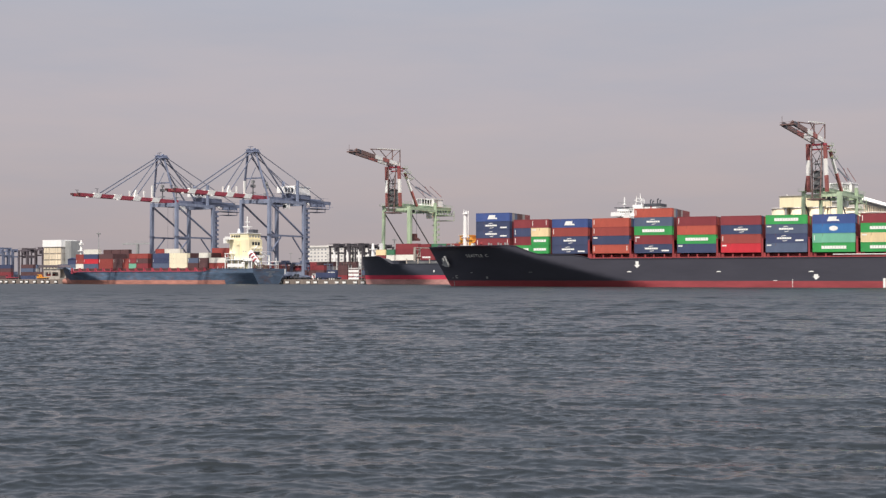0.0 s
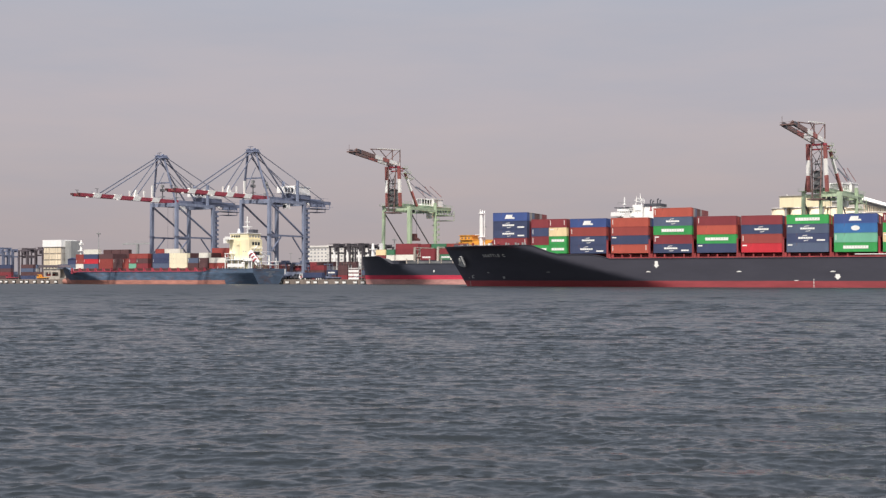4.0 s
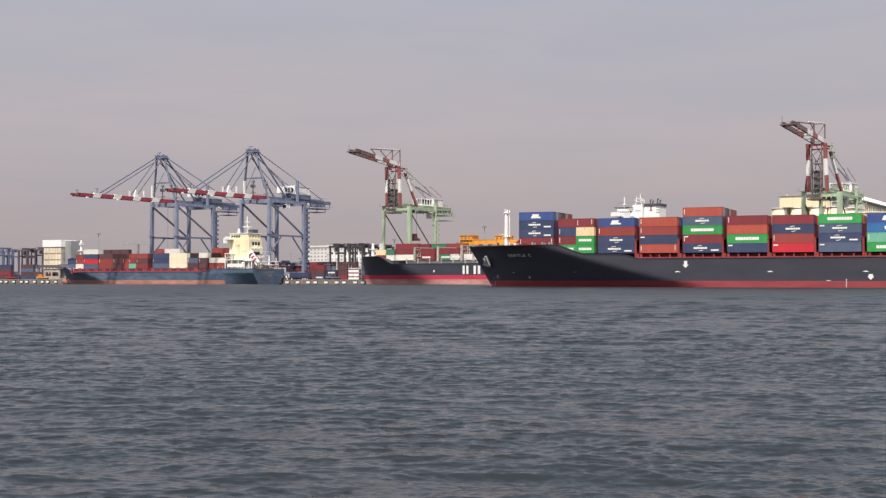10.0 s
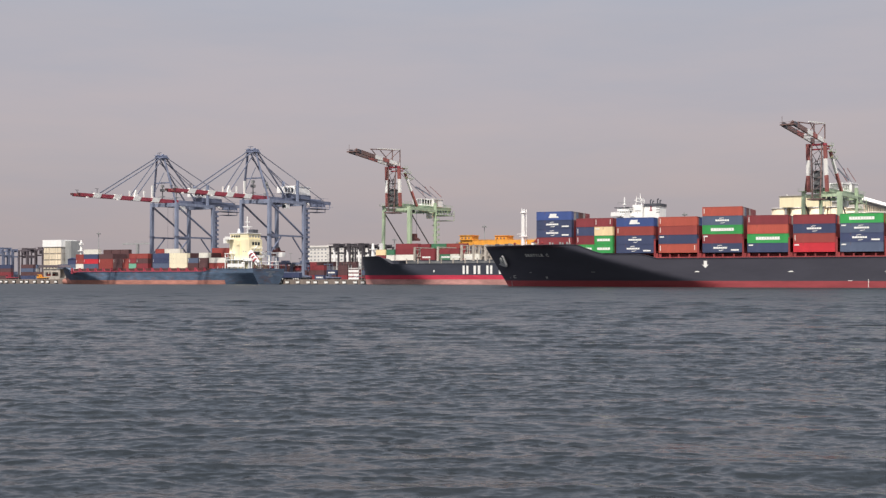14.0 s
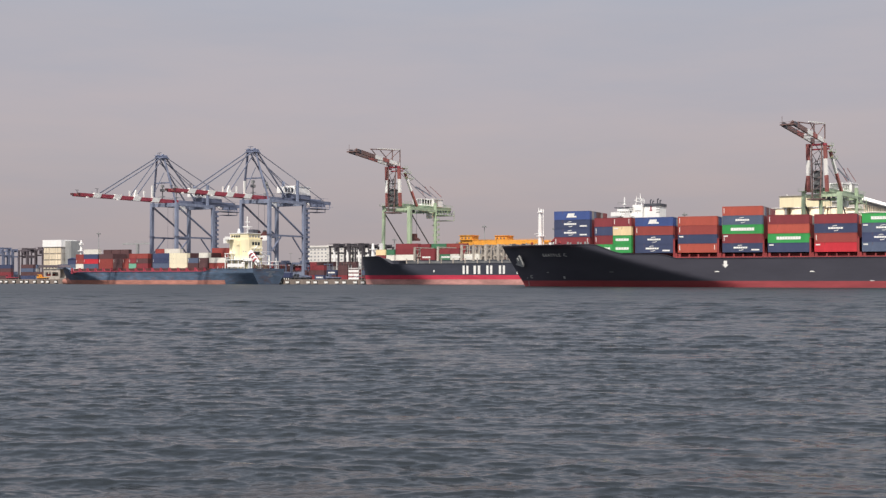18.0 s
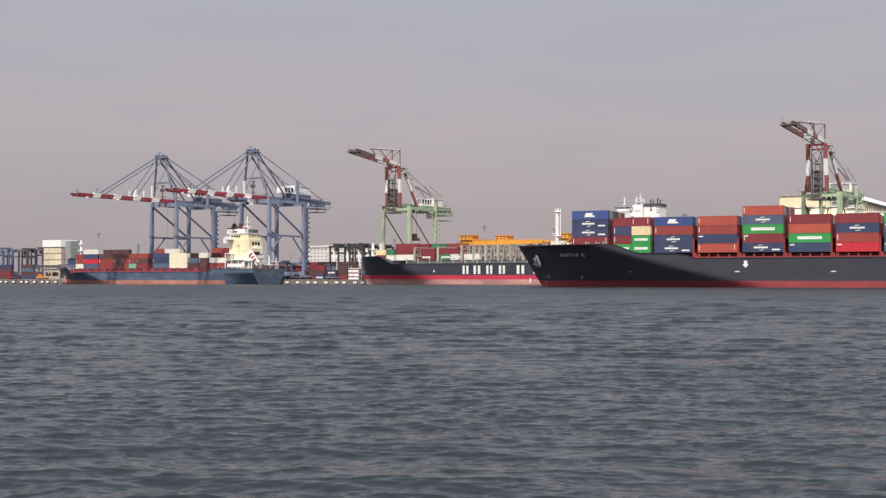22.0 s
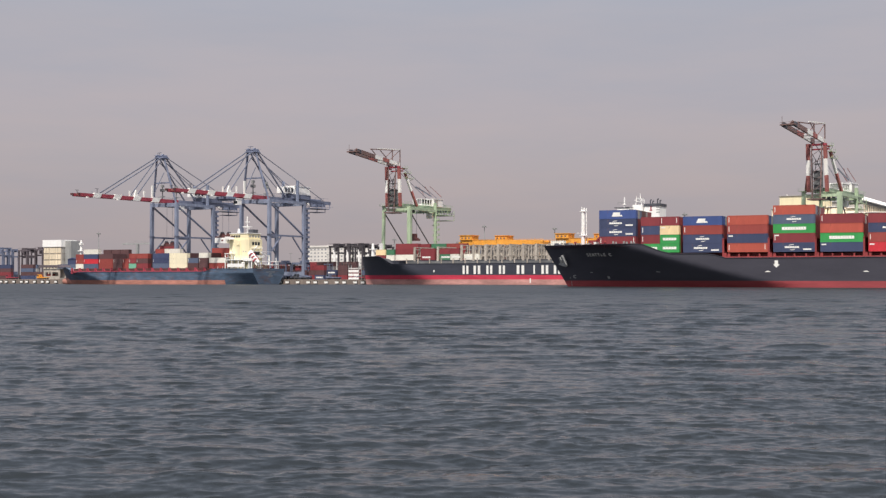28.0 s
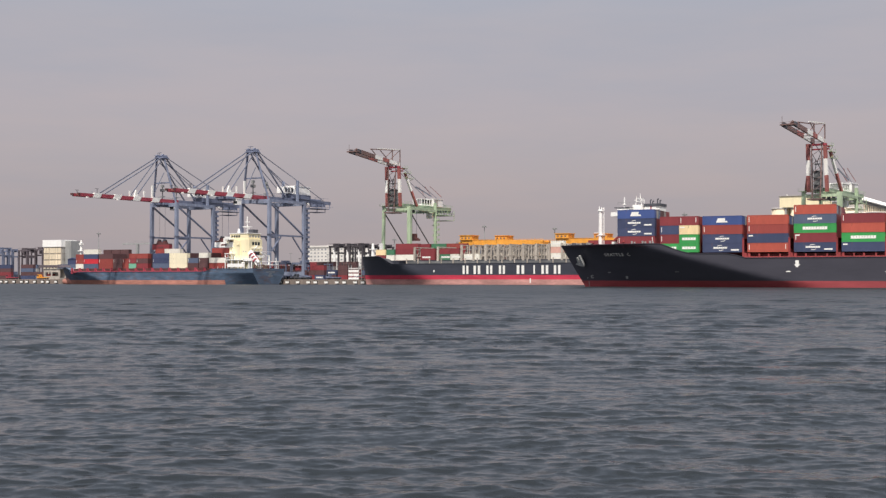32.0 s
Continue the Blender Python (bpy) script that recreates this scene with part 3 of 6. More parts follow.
    mark("load_line_mark", [(41.0, 2.3), (42.2, 2.3), (42.2, 2.46), (41.0, 2.46)])
    gw = Shape().box(58.5, -14.95, 10.15, 96, -14.5, 10.4)
    part("stowed_gangway", gw, M_MARK, ship, "white stowed gangway at the deck edge")
    # name on the bow and small bow marks, following the flare
    def flare_spot(x, z):
        y1, _ = hull_half(x, z, -81.4, -72.6, 14.1, 15.0, 78.0, 30.5, BOW_SHARP)
        y2, _ = hull_half(x, z + 0.6, -81.4, -72.6, 14.1, 15.0, 78.0, 30.5, BOW_SHARP)
        y3, _ = hull_half(x + 1.0, z, -81.4, -72.6, 14.1, 15.0, 78.0, 30.5, BOW_SHARP)
        return -y1, math.atan2(y2 - y1, 0.6), math.atan2(y3 - y1, 1.0)
    for i, ch in enumerate("SEATTLE C"):
        if ch == " ":
            continue
        x = -63.3 + i * 1.08
        y, lean, turn = flare_spot(x, 10.4)
        cu = bpy.data.curves.new("name_letter", "FONT")
        cu.body, cu.size, cu.extrude, cu.align_x = ch, 1.75, 0.02, "CENTER"
        cu.materials.append(M_MARK)
        ob = new("name_letter", cu)
        ob.parent = ship
        ob.matrix_basis = pose(x, y - 0.10, 10.3, 0, 0, -math.degrees(turn)) @ pose(0, 0, 0, 90 + math.degrees(lean), 0, 0)
    for x, z, w, h in ((-70.2, 3.6, 0.28, 0.9), (-69.7, 4.0, 0.7, 0.2), (-69.7, 3.2, 0.7, 0.2), (-71.6, 3.2, 0.3, 0.3), (-57.0, 3.3, 0.8, 0.8), (-71.2, 1.2, 0.16, 1.8), (-63.2, 5.0, 0.9, 0.2), (-39.0, 5.1, 1.4, 0.2)):
        y, lean, turn = flare_spot(x, z)
        s = Shape().box(-w / 2, -0.06, -h / 2, w / 2, 0.02, h / 2)
        ob = part("bow_mark", s, M_GREY, ship, "pale bow mark")
        ob.matrix_basis = pose(x, y - 0.05, z, 0, 0, -math.degrees(turn)) @ pose(0, 0, 0, math.degrees(lean), 0, 0)
    return ship


cargo_ship = build_cargo_ship()

# near-side stacks from the bow aft: start along the lane, base height, tiers from the bottom as (colour, markings)
NEAR_STACKS = [
    (-157.9, 13.75, [("maroon", ("ticks",)), ("navy", ("arc_tag",)), ("navy", ("arc_tag",)), ("blue", ("mid",))]),
    (-130.0, 11.1, [("navy", ("arc_tag",)), ("navy", ("arc",)), ("brick", ("tick",)), ("blue", ("mid",))]),
    (-116.2, 11.1, [("orange", ("ticks",)), ("navy", ("corner",)), ("brick", ("tick",)), ("orange", ("tick",))]),
    (-102.3, 11.1, [("navy", ("arc_tag",)), ("maroon", ("tick", "corner")), ("green", ("long",)), ("slate", ("arc",)), ("orange", ("tick",))]),
    (-88.5, 11.05, [("navy", ("corner",)), ("green", ("long",)), ("orange", ()), ("maroon", ("tick",))]),
    (-74.8, 11.0, [("red", ("corner",)), ("brick", ("tick",)), ("navy", ("arc",)), ("maroon", ())]),
    (-61.2, 11.0, [("slate", ("corner",)), ("navy", ("arc_tag",)), ("slate", ("arc", "corner")), ("green", ("long",))]),
    (-47.4, 10.95, [("green", ("long",)), ("teal", ("tick",)), ("sky", ("oval",)), ("blue", ("mid",))]),
    (-33.6, 10.95, [("green", ("long",)), ("cream", ("corner",)), ("green", ("long",)), ("maroon", ("tick",))]),
]
BOX_LEN = 12.2


def build_cargo():
    rng = random.Random(4)
    tones = ["maroon", "navy", "brick", "maroon", "grey", "green", "slate", "orange", "brick", "blue"]
    grp = "containers stacked on the moving ship"
    bays = [(p, z, len(t)) for p, z, t in NEAR_STACKS]
    for p, z, tiers in NEAR_STACKS:
        n0 = 382.2 if p < -150 else 380.15
        for k, (c, lg) in enumerate(tiers):
            MOVERS.append(add_container(lane_pose(p, n0 + rng.uniform(-0.04, 0.04), z + TIER * k), c, BOX_LEN, TIER - 0.03, lg, grp))
    # second bay: two twenty-foot boxes end to end
    halves = [
        ([("green", ("half",)), ("maroon", ("tick",)), ("navy", ("tick",)), ("maroon", ())], -143.6),
        ([("green", ("half",)), ("green", ("half",)), ("cream", ("corner",)), ("maroon", ("ticks",))], -137.45),
    ]
    for tiers, p in halves:
        for k, (c, lg) in enumerate(tiers):
            MOVERS.append(add_container(lane_pose(p, 380.6, 11.2 + TIER * k), c, 6.06, TIER - 0.03, lg, grp))
    bays.append((-143.6, 11.2, 4))
    # rows further inboard: the top tier and the outer rows singly, the hidden rest as one mass
    hidden = Shape()
    for p, z, h in bays:
        rows = 9 if p < -150 else 11
        n0 = 382.2 if p < -150 else 380.15
        for r in range(1, rows):
            tall = min(h, 4)
            if -103 < p < -102 and r < 10:
                tall = 5
            if p < -150 and r == 8:
                tall = 3
            for k in range(tall):
                if k < tall - 1 or r > 5:
                    y, zz = n0 + 2.52 * r - CARGO_ORIGIN[1], z + TIER * k
                    hidden.box(p - CARGO_ORIGIN[0], y, zz, p - CARGO_ORIGIN[0] + BOX_LEN, y + 2.44, zz + TIER - 0.03)
                    continue
                c = ("brown", "grey", "slate", "brown")[r % 4] if tall > 4 or p < -150 else tones[rng.randrange(len(tones))]
                MOVERS.append(add_container(lane_pose(p, n0 + 2.52 * r, z + TIER * k), c, BOX_LEN, TIER - 0.03, (), grp, full=False))
    MOVERS.append(solid("stowed_containers", hidden, M_BOX["maroon"], lane_pose(*CARGO_ORIGIN), "maroon containers packed inside the deck stacks", "containers", kind="stuff"))


build_cargo()


# ---- moored feeder ship ----
def feeder_top(x):
    if x < -66:
        return 9.0
    if x < -61:
        return 9.0 - 2.7 * (x + 66) / 5
    if x < 36:
        return 6.3
    if x < 42:
        return 6.3 + 1.5 * (x - 36) / 6
    return 7.8


def deckhouse(ship, x0, x1, y0, y1, levels, mat):
    """Stacked storeys of a superstructure: levels as (z0, z1, inset fore, inset aft, window count)."""
    for z0, z1, fi, ai, nw in levels:
        s = Shape().box(x0 + fi, y0, z0, x1 - ai, y1, z1 - 0.18)
        s.box(x0 + fi - 0.06, y0 - 0.06, z1 - 0.18, x1 - ai + 0.5, y1 + 0.06, z1)
        wall = part("house_storey", s, mat, ship)
        if nw and nw > 4:
            L = x1 - ai - x0 - fi
            for i in range(nw):
                w = L / nw * 0.5
                xa = x0 + fi + (i + 0.25) * L / nw
                part("window", Shape().box(xa, y0 - 0.05, z0 + 1.1, xa + w, y0 + 0.02, z0 + 1.9), M_GLASS, wall)
        if nw:
            D = y1 - y0
            k = max(2, nw)
            for i in range(k):
                ya = y0 + (i + 0.25) * D / k
                part("window", Shape().box(x1 - ai - 0.02, ya, z0 + 1.1, x1 - ai + 0.05, ya + D / k * 0.5, z0 + 1.9), M_GLASS, wall)
                part("window", Shape().box(x0 + fi - 0.05, ya, z0 + 1.1, x0 + fi + 0.02, ya + D / k * 0.5, z0 + 1.9), M_GLASS, wall)


def build_feeder():
    ship = thing("feeder_ship", quay_pose(-450, 486.6), "small blue-hulled container ship with a cream deckhouse moored at the quay", "ship")
    build_hull(ship, -78.4, -73.8, 68.0, 9.0, feeder_top, 12.6, 2.0, 46.0, 24.0, 1.35, M_HULL_BLUE, M_BOOT_PINK, undercut=0.34, label="blue hull plating", m_deck=M_HULL_BLUE, boot_to=0.87)
    bulb, rings = Shape(), 10
    pts = []
    for i in range(rings + 1):
        u = -0.98 + 1.96 * i / rings
        r = 2.3 * (1 - u * u) ** 0.5
        pts += [(-72.6 + 5.6 * u, r * math.cos(q * math.pi / 6), 1.1 + r * math.sin(q * math.pi / 6)) for q in range(12)]
    bulb.add(pts, [(i * 12 + q, (i + 1) * 12 + q, (i + 1) * 12 + (q + 1) % 12, i * 12 + (q + 1) % 12) for i in range(rings) for q in range(12)] + [tuple(range(12)), tuple(range(rings * 12 + 11, rings * 12 - 1, -1))])
    part("bulbous_bow", bulb, M_BOOT_PINK, ship, "faded pink bulbous bow half out of the water", smooth=True)
    part("hatch_coaming", Shape().box(-60, -8.8, 5.0, 45, 8.6, 8.2), M_SPREADER, ship, "red-brown coaming")
    for i in range(18):
        x = -60 + i * 5.9
        part("deck_stanchion", Shape().box(x, -11.0, 5.3, x + 0.9, -10.2, 8.5).beam((x + 0.5, -10.6, 8.2), (x + 2.4, -10.6, 5.9), 0.4), M_BAND_RED, ship, "red stanchion")
    part("deck_rail", Shape().box(-58, -11.2, 6.1, 60, -11.0, 6.9), M_BAND_RED, ship)
    mast = Shape().tube((-63.8, 0, 6), (-63.8, 0, 24.2), 1.1, 0.6, 8).box(-65.4, -1.2, 18.0, -62.2, 1.2, 18.4).box(-64.6, -1.0, 21.4, -63.0, 1.0, 22.6).beam((-65.6, 0, 13), (-64, 0, 18), 0.5)
    part("foremast", mast, M_WHITE, ship, "white foremast")
    part("bow_mark", Shape().box(-68.6, -3.4, 5.6, -67.4, -3.0, 7.8), M_CREAM, ship)
    # deckhouse aft: plain cream block, windows on its after face and round the wheelhouse
    house = part("deckhouse", Shape().box(49.6, -8.6, 6.8, 62.3, 1.6, 22.6).box(57.0, -9.4, 6.8, 63.6, 6.0, 9.8), M_CREAM, ship, "plain cream deckhouse")
    part("house_recess", Shape().box(54.6, -9.0, 8.0, 56.6, -8.6, 21.8).box(54.9, -9.3, 19.6, 56.3, -9.0, 20.2), M_CREAM, house)
    for i in range(3):
        part("window", Shape().box(62.28, -6.4 + i * 2.2, 19.6, 62.36, -4.8 + i * 2.2, 21.2), M_GLASS, house)
    # flat dark plate on the wall, painted shade for an opening not cut
    part("aft_opening", Shape().box(62.28, -5.6, 14.0, 62.4, -0.6, 16.4), M_DARK, house, "dark panel for the shade in the open gallery")
    part("gallery", Shape().box(62.3, -7.6, 13.4, 64.2, 1.4, 13.55).box(64.1, -7.6, 13.55, 64.2, 1.4, 14.5), M_WHITE, house)
    part("gallery", Shape().box(62.3, -7.0, 17.9, 63.4, 0.8, 18.05).box(63.3, -7.0, 18.6, 63.4, 0.8, 18.7).box(63.3, -7.0, 18.05, 63.4, -6.9, 18.7).box(63.3, 0.7, 18.05, 63.4, 0.8, 18.7), M_WHITE, house)
    for x, z in ((51.4, 10.6), (52.9, 10.6), (58.6, 10.6), (60.2, 10.6), (51.4, 16.4), (58.6, 16.4), (60.2, 16.4)):
        part("porthole", Shape().tube((x, -8.66, z), (x, -8.58, z), 0.28, n=10), M_GLASS_FAR, house)
    wh = part("wheelhouse", Shape().box(49.8, -8.2, 22.6, 61.4, 1.4, 25.4), M_CREAM, ship, "cream wheelhouse")
    for i in range(4):
        part("window", Shape().box(49.74, -7.6 + i * 2.2, 23.5, 49.82, -6.0 + i * 2.2, 24.7), M_GLASS, wh)
        part("window", Shape().box(61.38, -7.4 + i * 2.2, 23.5, 61.46, -6.2 + i * 2.2, 24.5), M_GLASS_FAR, wh)
    for i in range(4):
        part("window", Shape().box(50.4 + i * 1.5, -8.26, 23.5, 51.5 + i * 1.5, -8.18, 24.6), M_GLASS, wh)
    part("bridge_wing", Shape().box(48.6, -11.2, 22.4, 52.4, 8.0, 22.8).box(48.6, -11.2, 22.8, 52.4, -11.05, 23.9).box(48.6, -11.2, 22.8, 48.75, -8.2, 23.9).box(47.6, -11.0, 20.6, 49.6, -8.4, 23.2), M_WHITE, ship, "white bridge wing")
    part("wheelhouse_roof", Shape().box(49.5, -8.5, 25.4, 61.7, 1.7, 25.7), M_WHITE, ship)
    part("radar_mast", Shape().tube((54, 0, 26), (54, 0, 34.5), 0.35, 0.2, 6).box(52, -1.6, 29.0, 56, 1.6, 29.3).box(53.2, -1.0, 31.5, 54.8, 1.0, 31.8).tube((57.5, -3, 26), (57.5, -3, 29), 0.15, n=5), M_WHITE, ship, "white radar mast")
    part("funnel", Shape().box(57.6, -3.5, 25.9, 60.5, 0.5, 27.6), M_DARK, ship, "dark funnel top")
    part("satellite_dome", Shape().tube((52.2, -4.5, 26.0), (52.2, -4.5, 28.0), 0.8, 0.4, 10), M_WHITE, ship)
    for z in (10.0, 16.4):
        part("outside_stair", Shape().beam((62.8, -6.5, z), (62.8, -3.0, z + 3.0), 0.5, 0.2).box(62.4, -7.4, z - 0.1, 64.2, 7.4, z + 0.05), M_WHITE, ship)
    fr = Shape()
    for x in (48.6, 52.8, 57.0, 60.8):
        for y in (-11.0, -8.9):
            fr.box(x, y, 6.8, x + 0.35, y + 0.35, 15.4 if x < 53 else 12.2)
    fr.box(48.4, -11.2, 15.2, 53.4, -8.6, 15.55).box(48.4, -11.2, 12.0, 61.4, -8.6, 12.4).box(48.6, -11.1, 13.3, 61.2, -11.0, 13.45)
    part("boat_frame", fr, M_WHITE, ship, "white boat deck frame")
    part("side_screen", Shape().box(50.2, -11.15, 8.6, 61.2, -11.0, 10.3), M_WHITE, ship, "white side screen")
    boat = Shape()
    boat.add([(x, y * w, z) for x, w, in ((-4, 0.3), (-2.6, 1), (2.6, 1), (4, 0.3)) for y, z in ((-1.3, 0.6), (-1.1, -0.8), (0, -1.2), (1.1, -0.8), (1.3, 0.6), (0, 1.3))],
             [(i * 6 + j, i * 6 + (j + 1) % 6, (i + 1) * 6 + (j + 1) % 6, (i + 1) * 6 + j) for i in range(3) for j in range(6)] + [tuple(range(5, -1, -1)), tuple(range(18, 24))])
    lb = part("lifeboat", boat, M_WHITE, ship, "red and white lifeboat on a slanted ramp")
    lb.matrix_basis = pose(66.0, -9.6, 13.4, 0, 48, 0)
    for x in (-2.1, -0.3, 1.5):
        part("lifeboat_band", Shape().box(x, -1.36, -1.0, x + 0.8, 1.36, 1.1), M_BAND_RED, lb, "red band")
    part("launch_ramp", Shape().beam((62.8, -8.8, 15.6), (68.6, -8.8, 9.2), 0.35).beam((62.8, -10.4, 15.6), (68.6, -10.4, 9.2), 0.35).box(63.4, -10.6, 7.0, 63.8, -8.6, 14.8), M_WHITE, ship)
    for i in range(7):
        for y in (-11.0, 11.0):
            part("rail_post", Shape().box(44 + i * 3.2, y - 0.06, 6.9, 44.12 + i * 3.2, y + 0.06, 9.0), M_WHITE, ship)
    for y in (-10.6, -3.6, 3.6, 10.6):
        part("stern_frame", Shape().box(65.2, y - 0.2, 7, 65.6, y + 0.2, 11.6), M_WHITE, ship)
    part("stern_frame", Shape().box(65.2, -10.8, 11.3, 65.7, 10.8, 11.7), M_WHITE, ship)
    # after deck: rails, a stores crane and mooring gear
    aft = Shape()
    for y in (-11.0, -7.3, -3.6, 0.1, 3.8, 7.5, 11.0):
        aft.box(67.4, y - 0.1, 6.8, 67.6, y + 0.1, 9.4)
    aft.box(67.4, -11.1, 9.2, 67.6, 11.1, 9.4).box(67.4, -11.1, 8.3, 67.6, 11.1, 8.42)
    part("stern_rail", aft, M_COAMING, ship, "maroon stern rail")
    part("aft_platform", Shape().box(60.5, -11.2, 11.6, 66.0, -5.0, 11.9).box(60.6, -11.2, 11.9, 66.0, -11.05, 13.0).box(65.6, -11.0, 7.0, 65.9, -10.7, 11.6).box(65.6, -5.4, 7.0, 65.9, -5.1, 11.6).box(62.0, 2.0, 9.6, 66.0, 9.0, 9.9).box(62.2, 2.2, 7.0, 62.5, 2.5, 9.6).box(65.6, 8.5, 7.0, 65.9, 8.8, 13.4), M_WHITE, ship, "white after platform")
    part("stores_crane", Shape().tube((64.0, 5.0, 9.9), (64.0, 5.0, 14.6), 0.5, n=8).beam((64.0, 5.0, 14.2), (65.4, -3.0, 15.8), 0.5), M_WHITE, ship, "white stores crane")
    for y in (-8.0, -2.5, 6.0):
        part("mooring_winch", Shape().tube((64.4, y, 7.4), (64.4, y + 2.2, 7.4), 0.8, n=10).box(63.8, y - 0.4, 6.2, 65.0, y, 8.2), M_DARK, ship)
    part("ventilator", Shape().tube((59.5, -10.2, 6.8), (59.5, -10.2, 10.4), 0.5, n=8).tube((59.5, -10.2, 10.4), (59.5, -10.2, 11.0), 0.85, n=8), M_WHITE, ship)
    for i, w in enumerate((7.0, 2.2, 3.6)):
        part("stern_writing_bar", Shape().box(68.02, -w / 2 + 1, 6.0 - i * 1.0, 68.06, w / 2 + 1, 6.3 - i * 1.0), M_GREY, ship, "pale bars of lettering")
    part("draught_mark", Shape().box(2.0, -11.44, 3.0, 2.8, -11.38, 5.2), M_MARK, ship)


build_feeder()
FEEDER_BOXES = [  # start along the quay, length, tiers from the bottom
    (-509.4, 5.8, ["white", "brick", "brick"]), (-503.5, 10.9, ["slate", "red", "navy", "white"]), (-492.0, 10.4, ["brick", "brick", "brown"]), (-481.4, 6.8, ["brown", "brown"]), (-474.4, 4.4, ["brick", "brick"]),
    (-469.9, 5.3, ["teal", "maroon", "brick"]), (-464.5, 8.2, ["maroon", "brown", "brick"]), (-452.9, 11.4, ["slate", "navy", "navy"]), (-441.2, 12.0, ["ivory", "ivory", "ivory"]),
    (-428.6, 7.0, ["brown", "slate"]), (-421.1, 6.06, ["brown", "brown", "white"]), (-414.3, 10.4, ["brick", "white"]),
]


def build_feeder_cargo():
    grp = "containers on the moored feeder ship"
    rest = Shape()
    for p, ln, tiers in FEEDER_BOXES:
        for k, c in enumerate(tiers):
            add_container(quay_pose(p, 478.6, 8.22 + 2.62 * k), c, ln, 2.59, ("tick",) if k % 2 else (), grp)
            for r in (1, 2, 3) if k < 3 else ():
                y, z = 478.6 + r * 2.55 - 487, 8.22 + 2.62 * k
                rest.box(p + 450, y, z, p + 450 + ln, y + 2.44, z + 2.59)
    solid("stowed_containers", rest, M_BOX["brown"], quay_pose(-450, 487), "dark brown containers stowed inboard on the feeder ship", "containers", kind="stuff")
    # taller boxes further inboard
    for p, n, ln, cs in ((-461.1, 489.4, 6.3, ["maroon", "maroon", "maroon", "brick"]), (-454.6, 489.4, 10.7, ["maroon", "maroon", "maroon", "white"]), (-421.7, 489.4, 12.9, ["maroon", "brick", "brick", "brick"]),
                         (-499.6, 489.4, 6.06, ["brown"] * 4), (-493.2, 489.4, 6.06, ["brown"] * 4), (-486.8, 489.4, 6.06, ["brown"] * 4)):
        for k, c in enumerate(cs):
            add_container(quay_pose(p, n, 8.22 + 2.62 * k), c, ln, 2.59, (), grp, full=False)


build_feeder_cargo()


# ---- moored black ship ----
def black_top(x):
    u = max(0.0, min(1.0, (x + 87.5) / 8.5))
    return 13.2 - 3.6 * u * u * (3 - 2 * u)


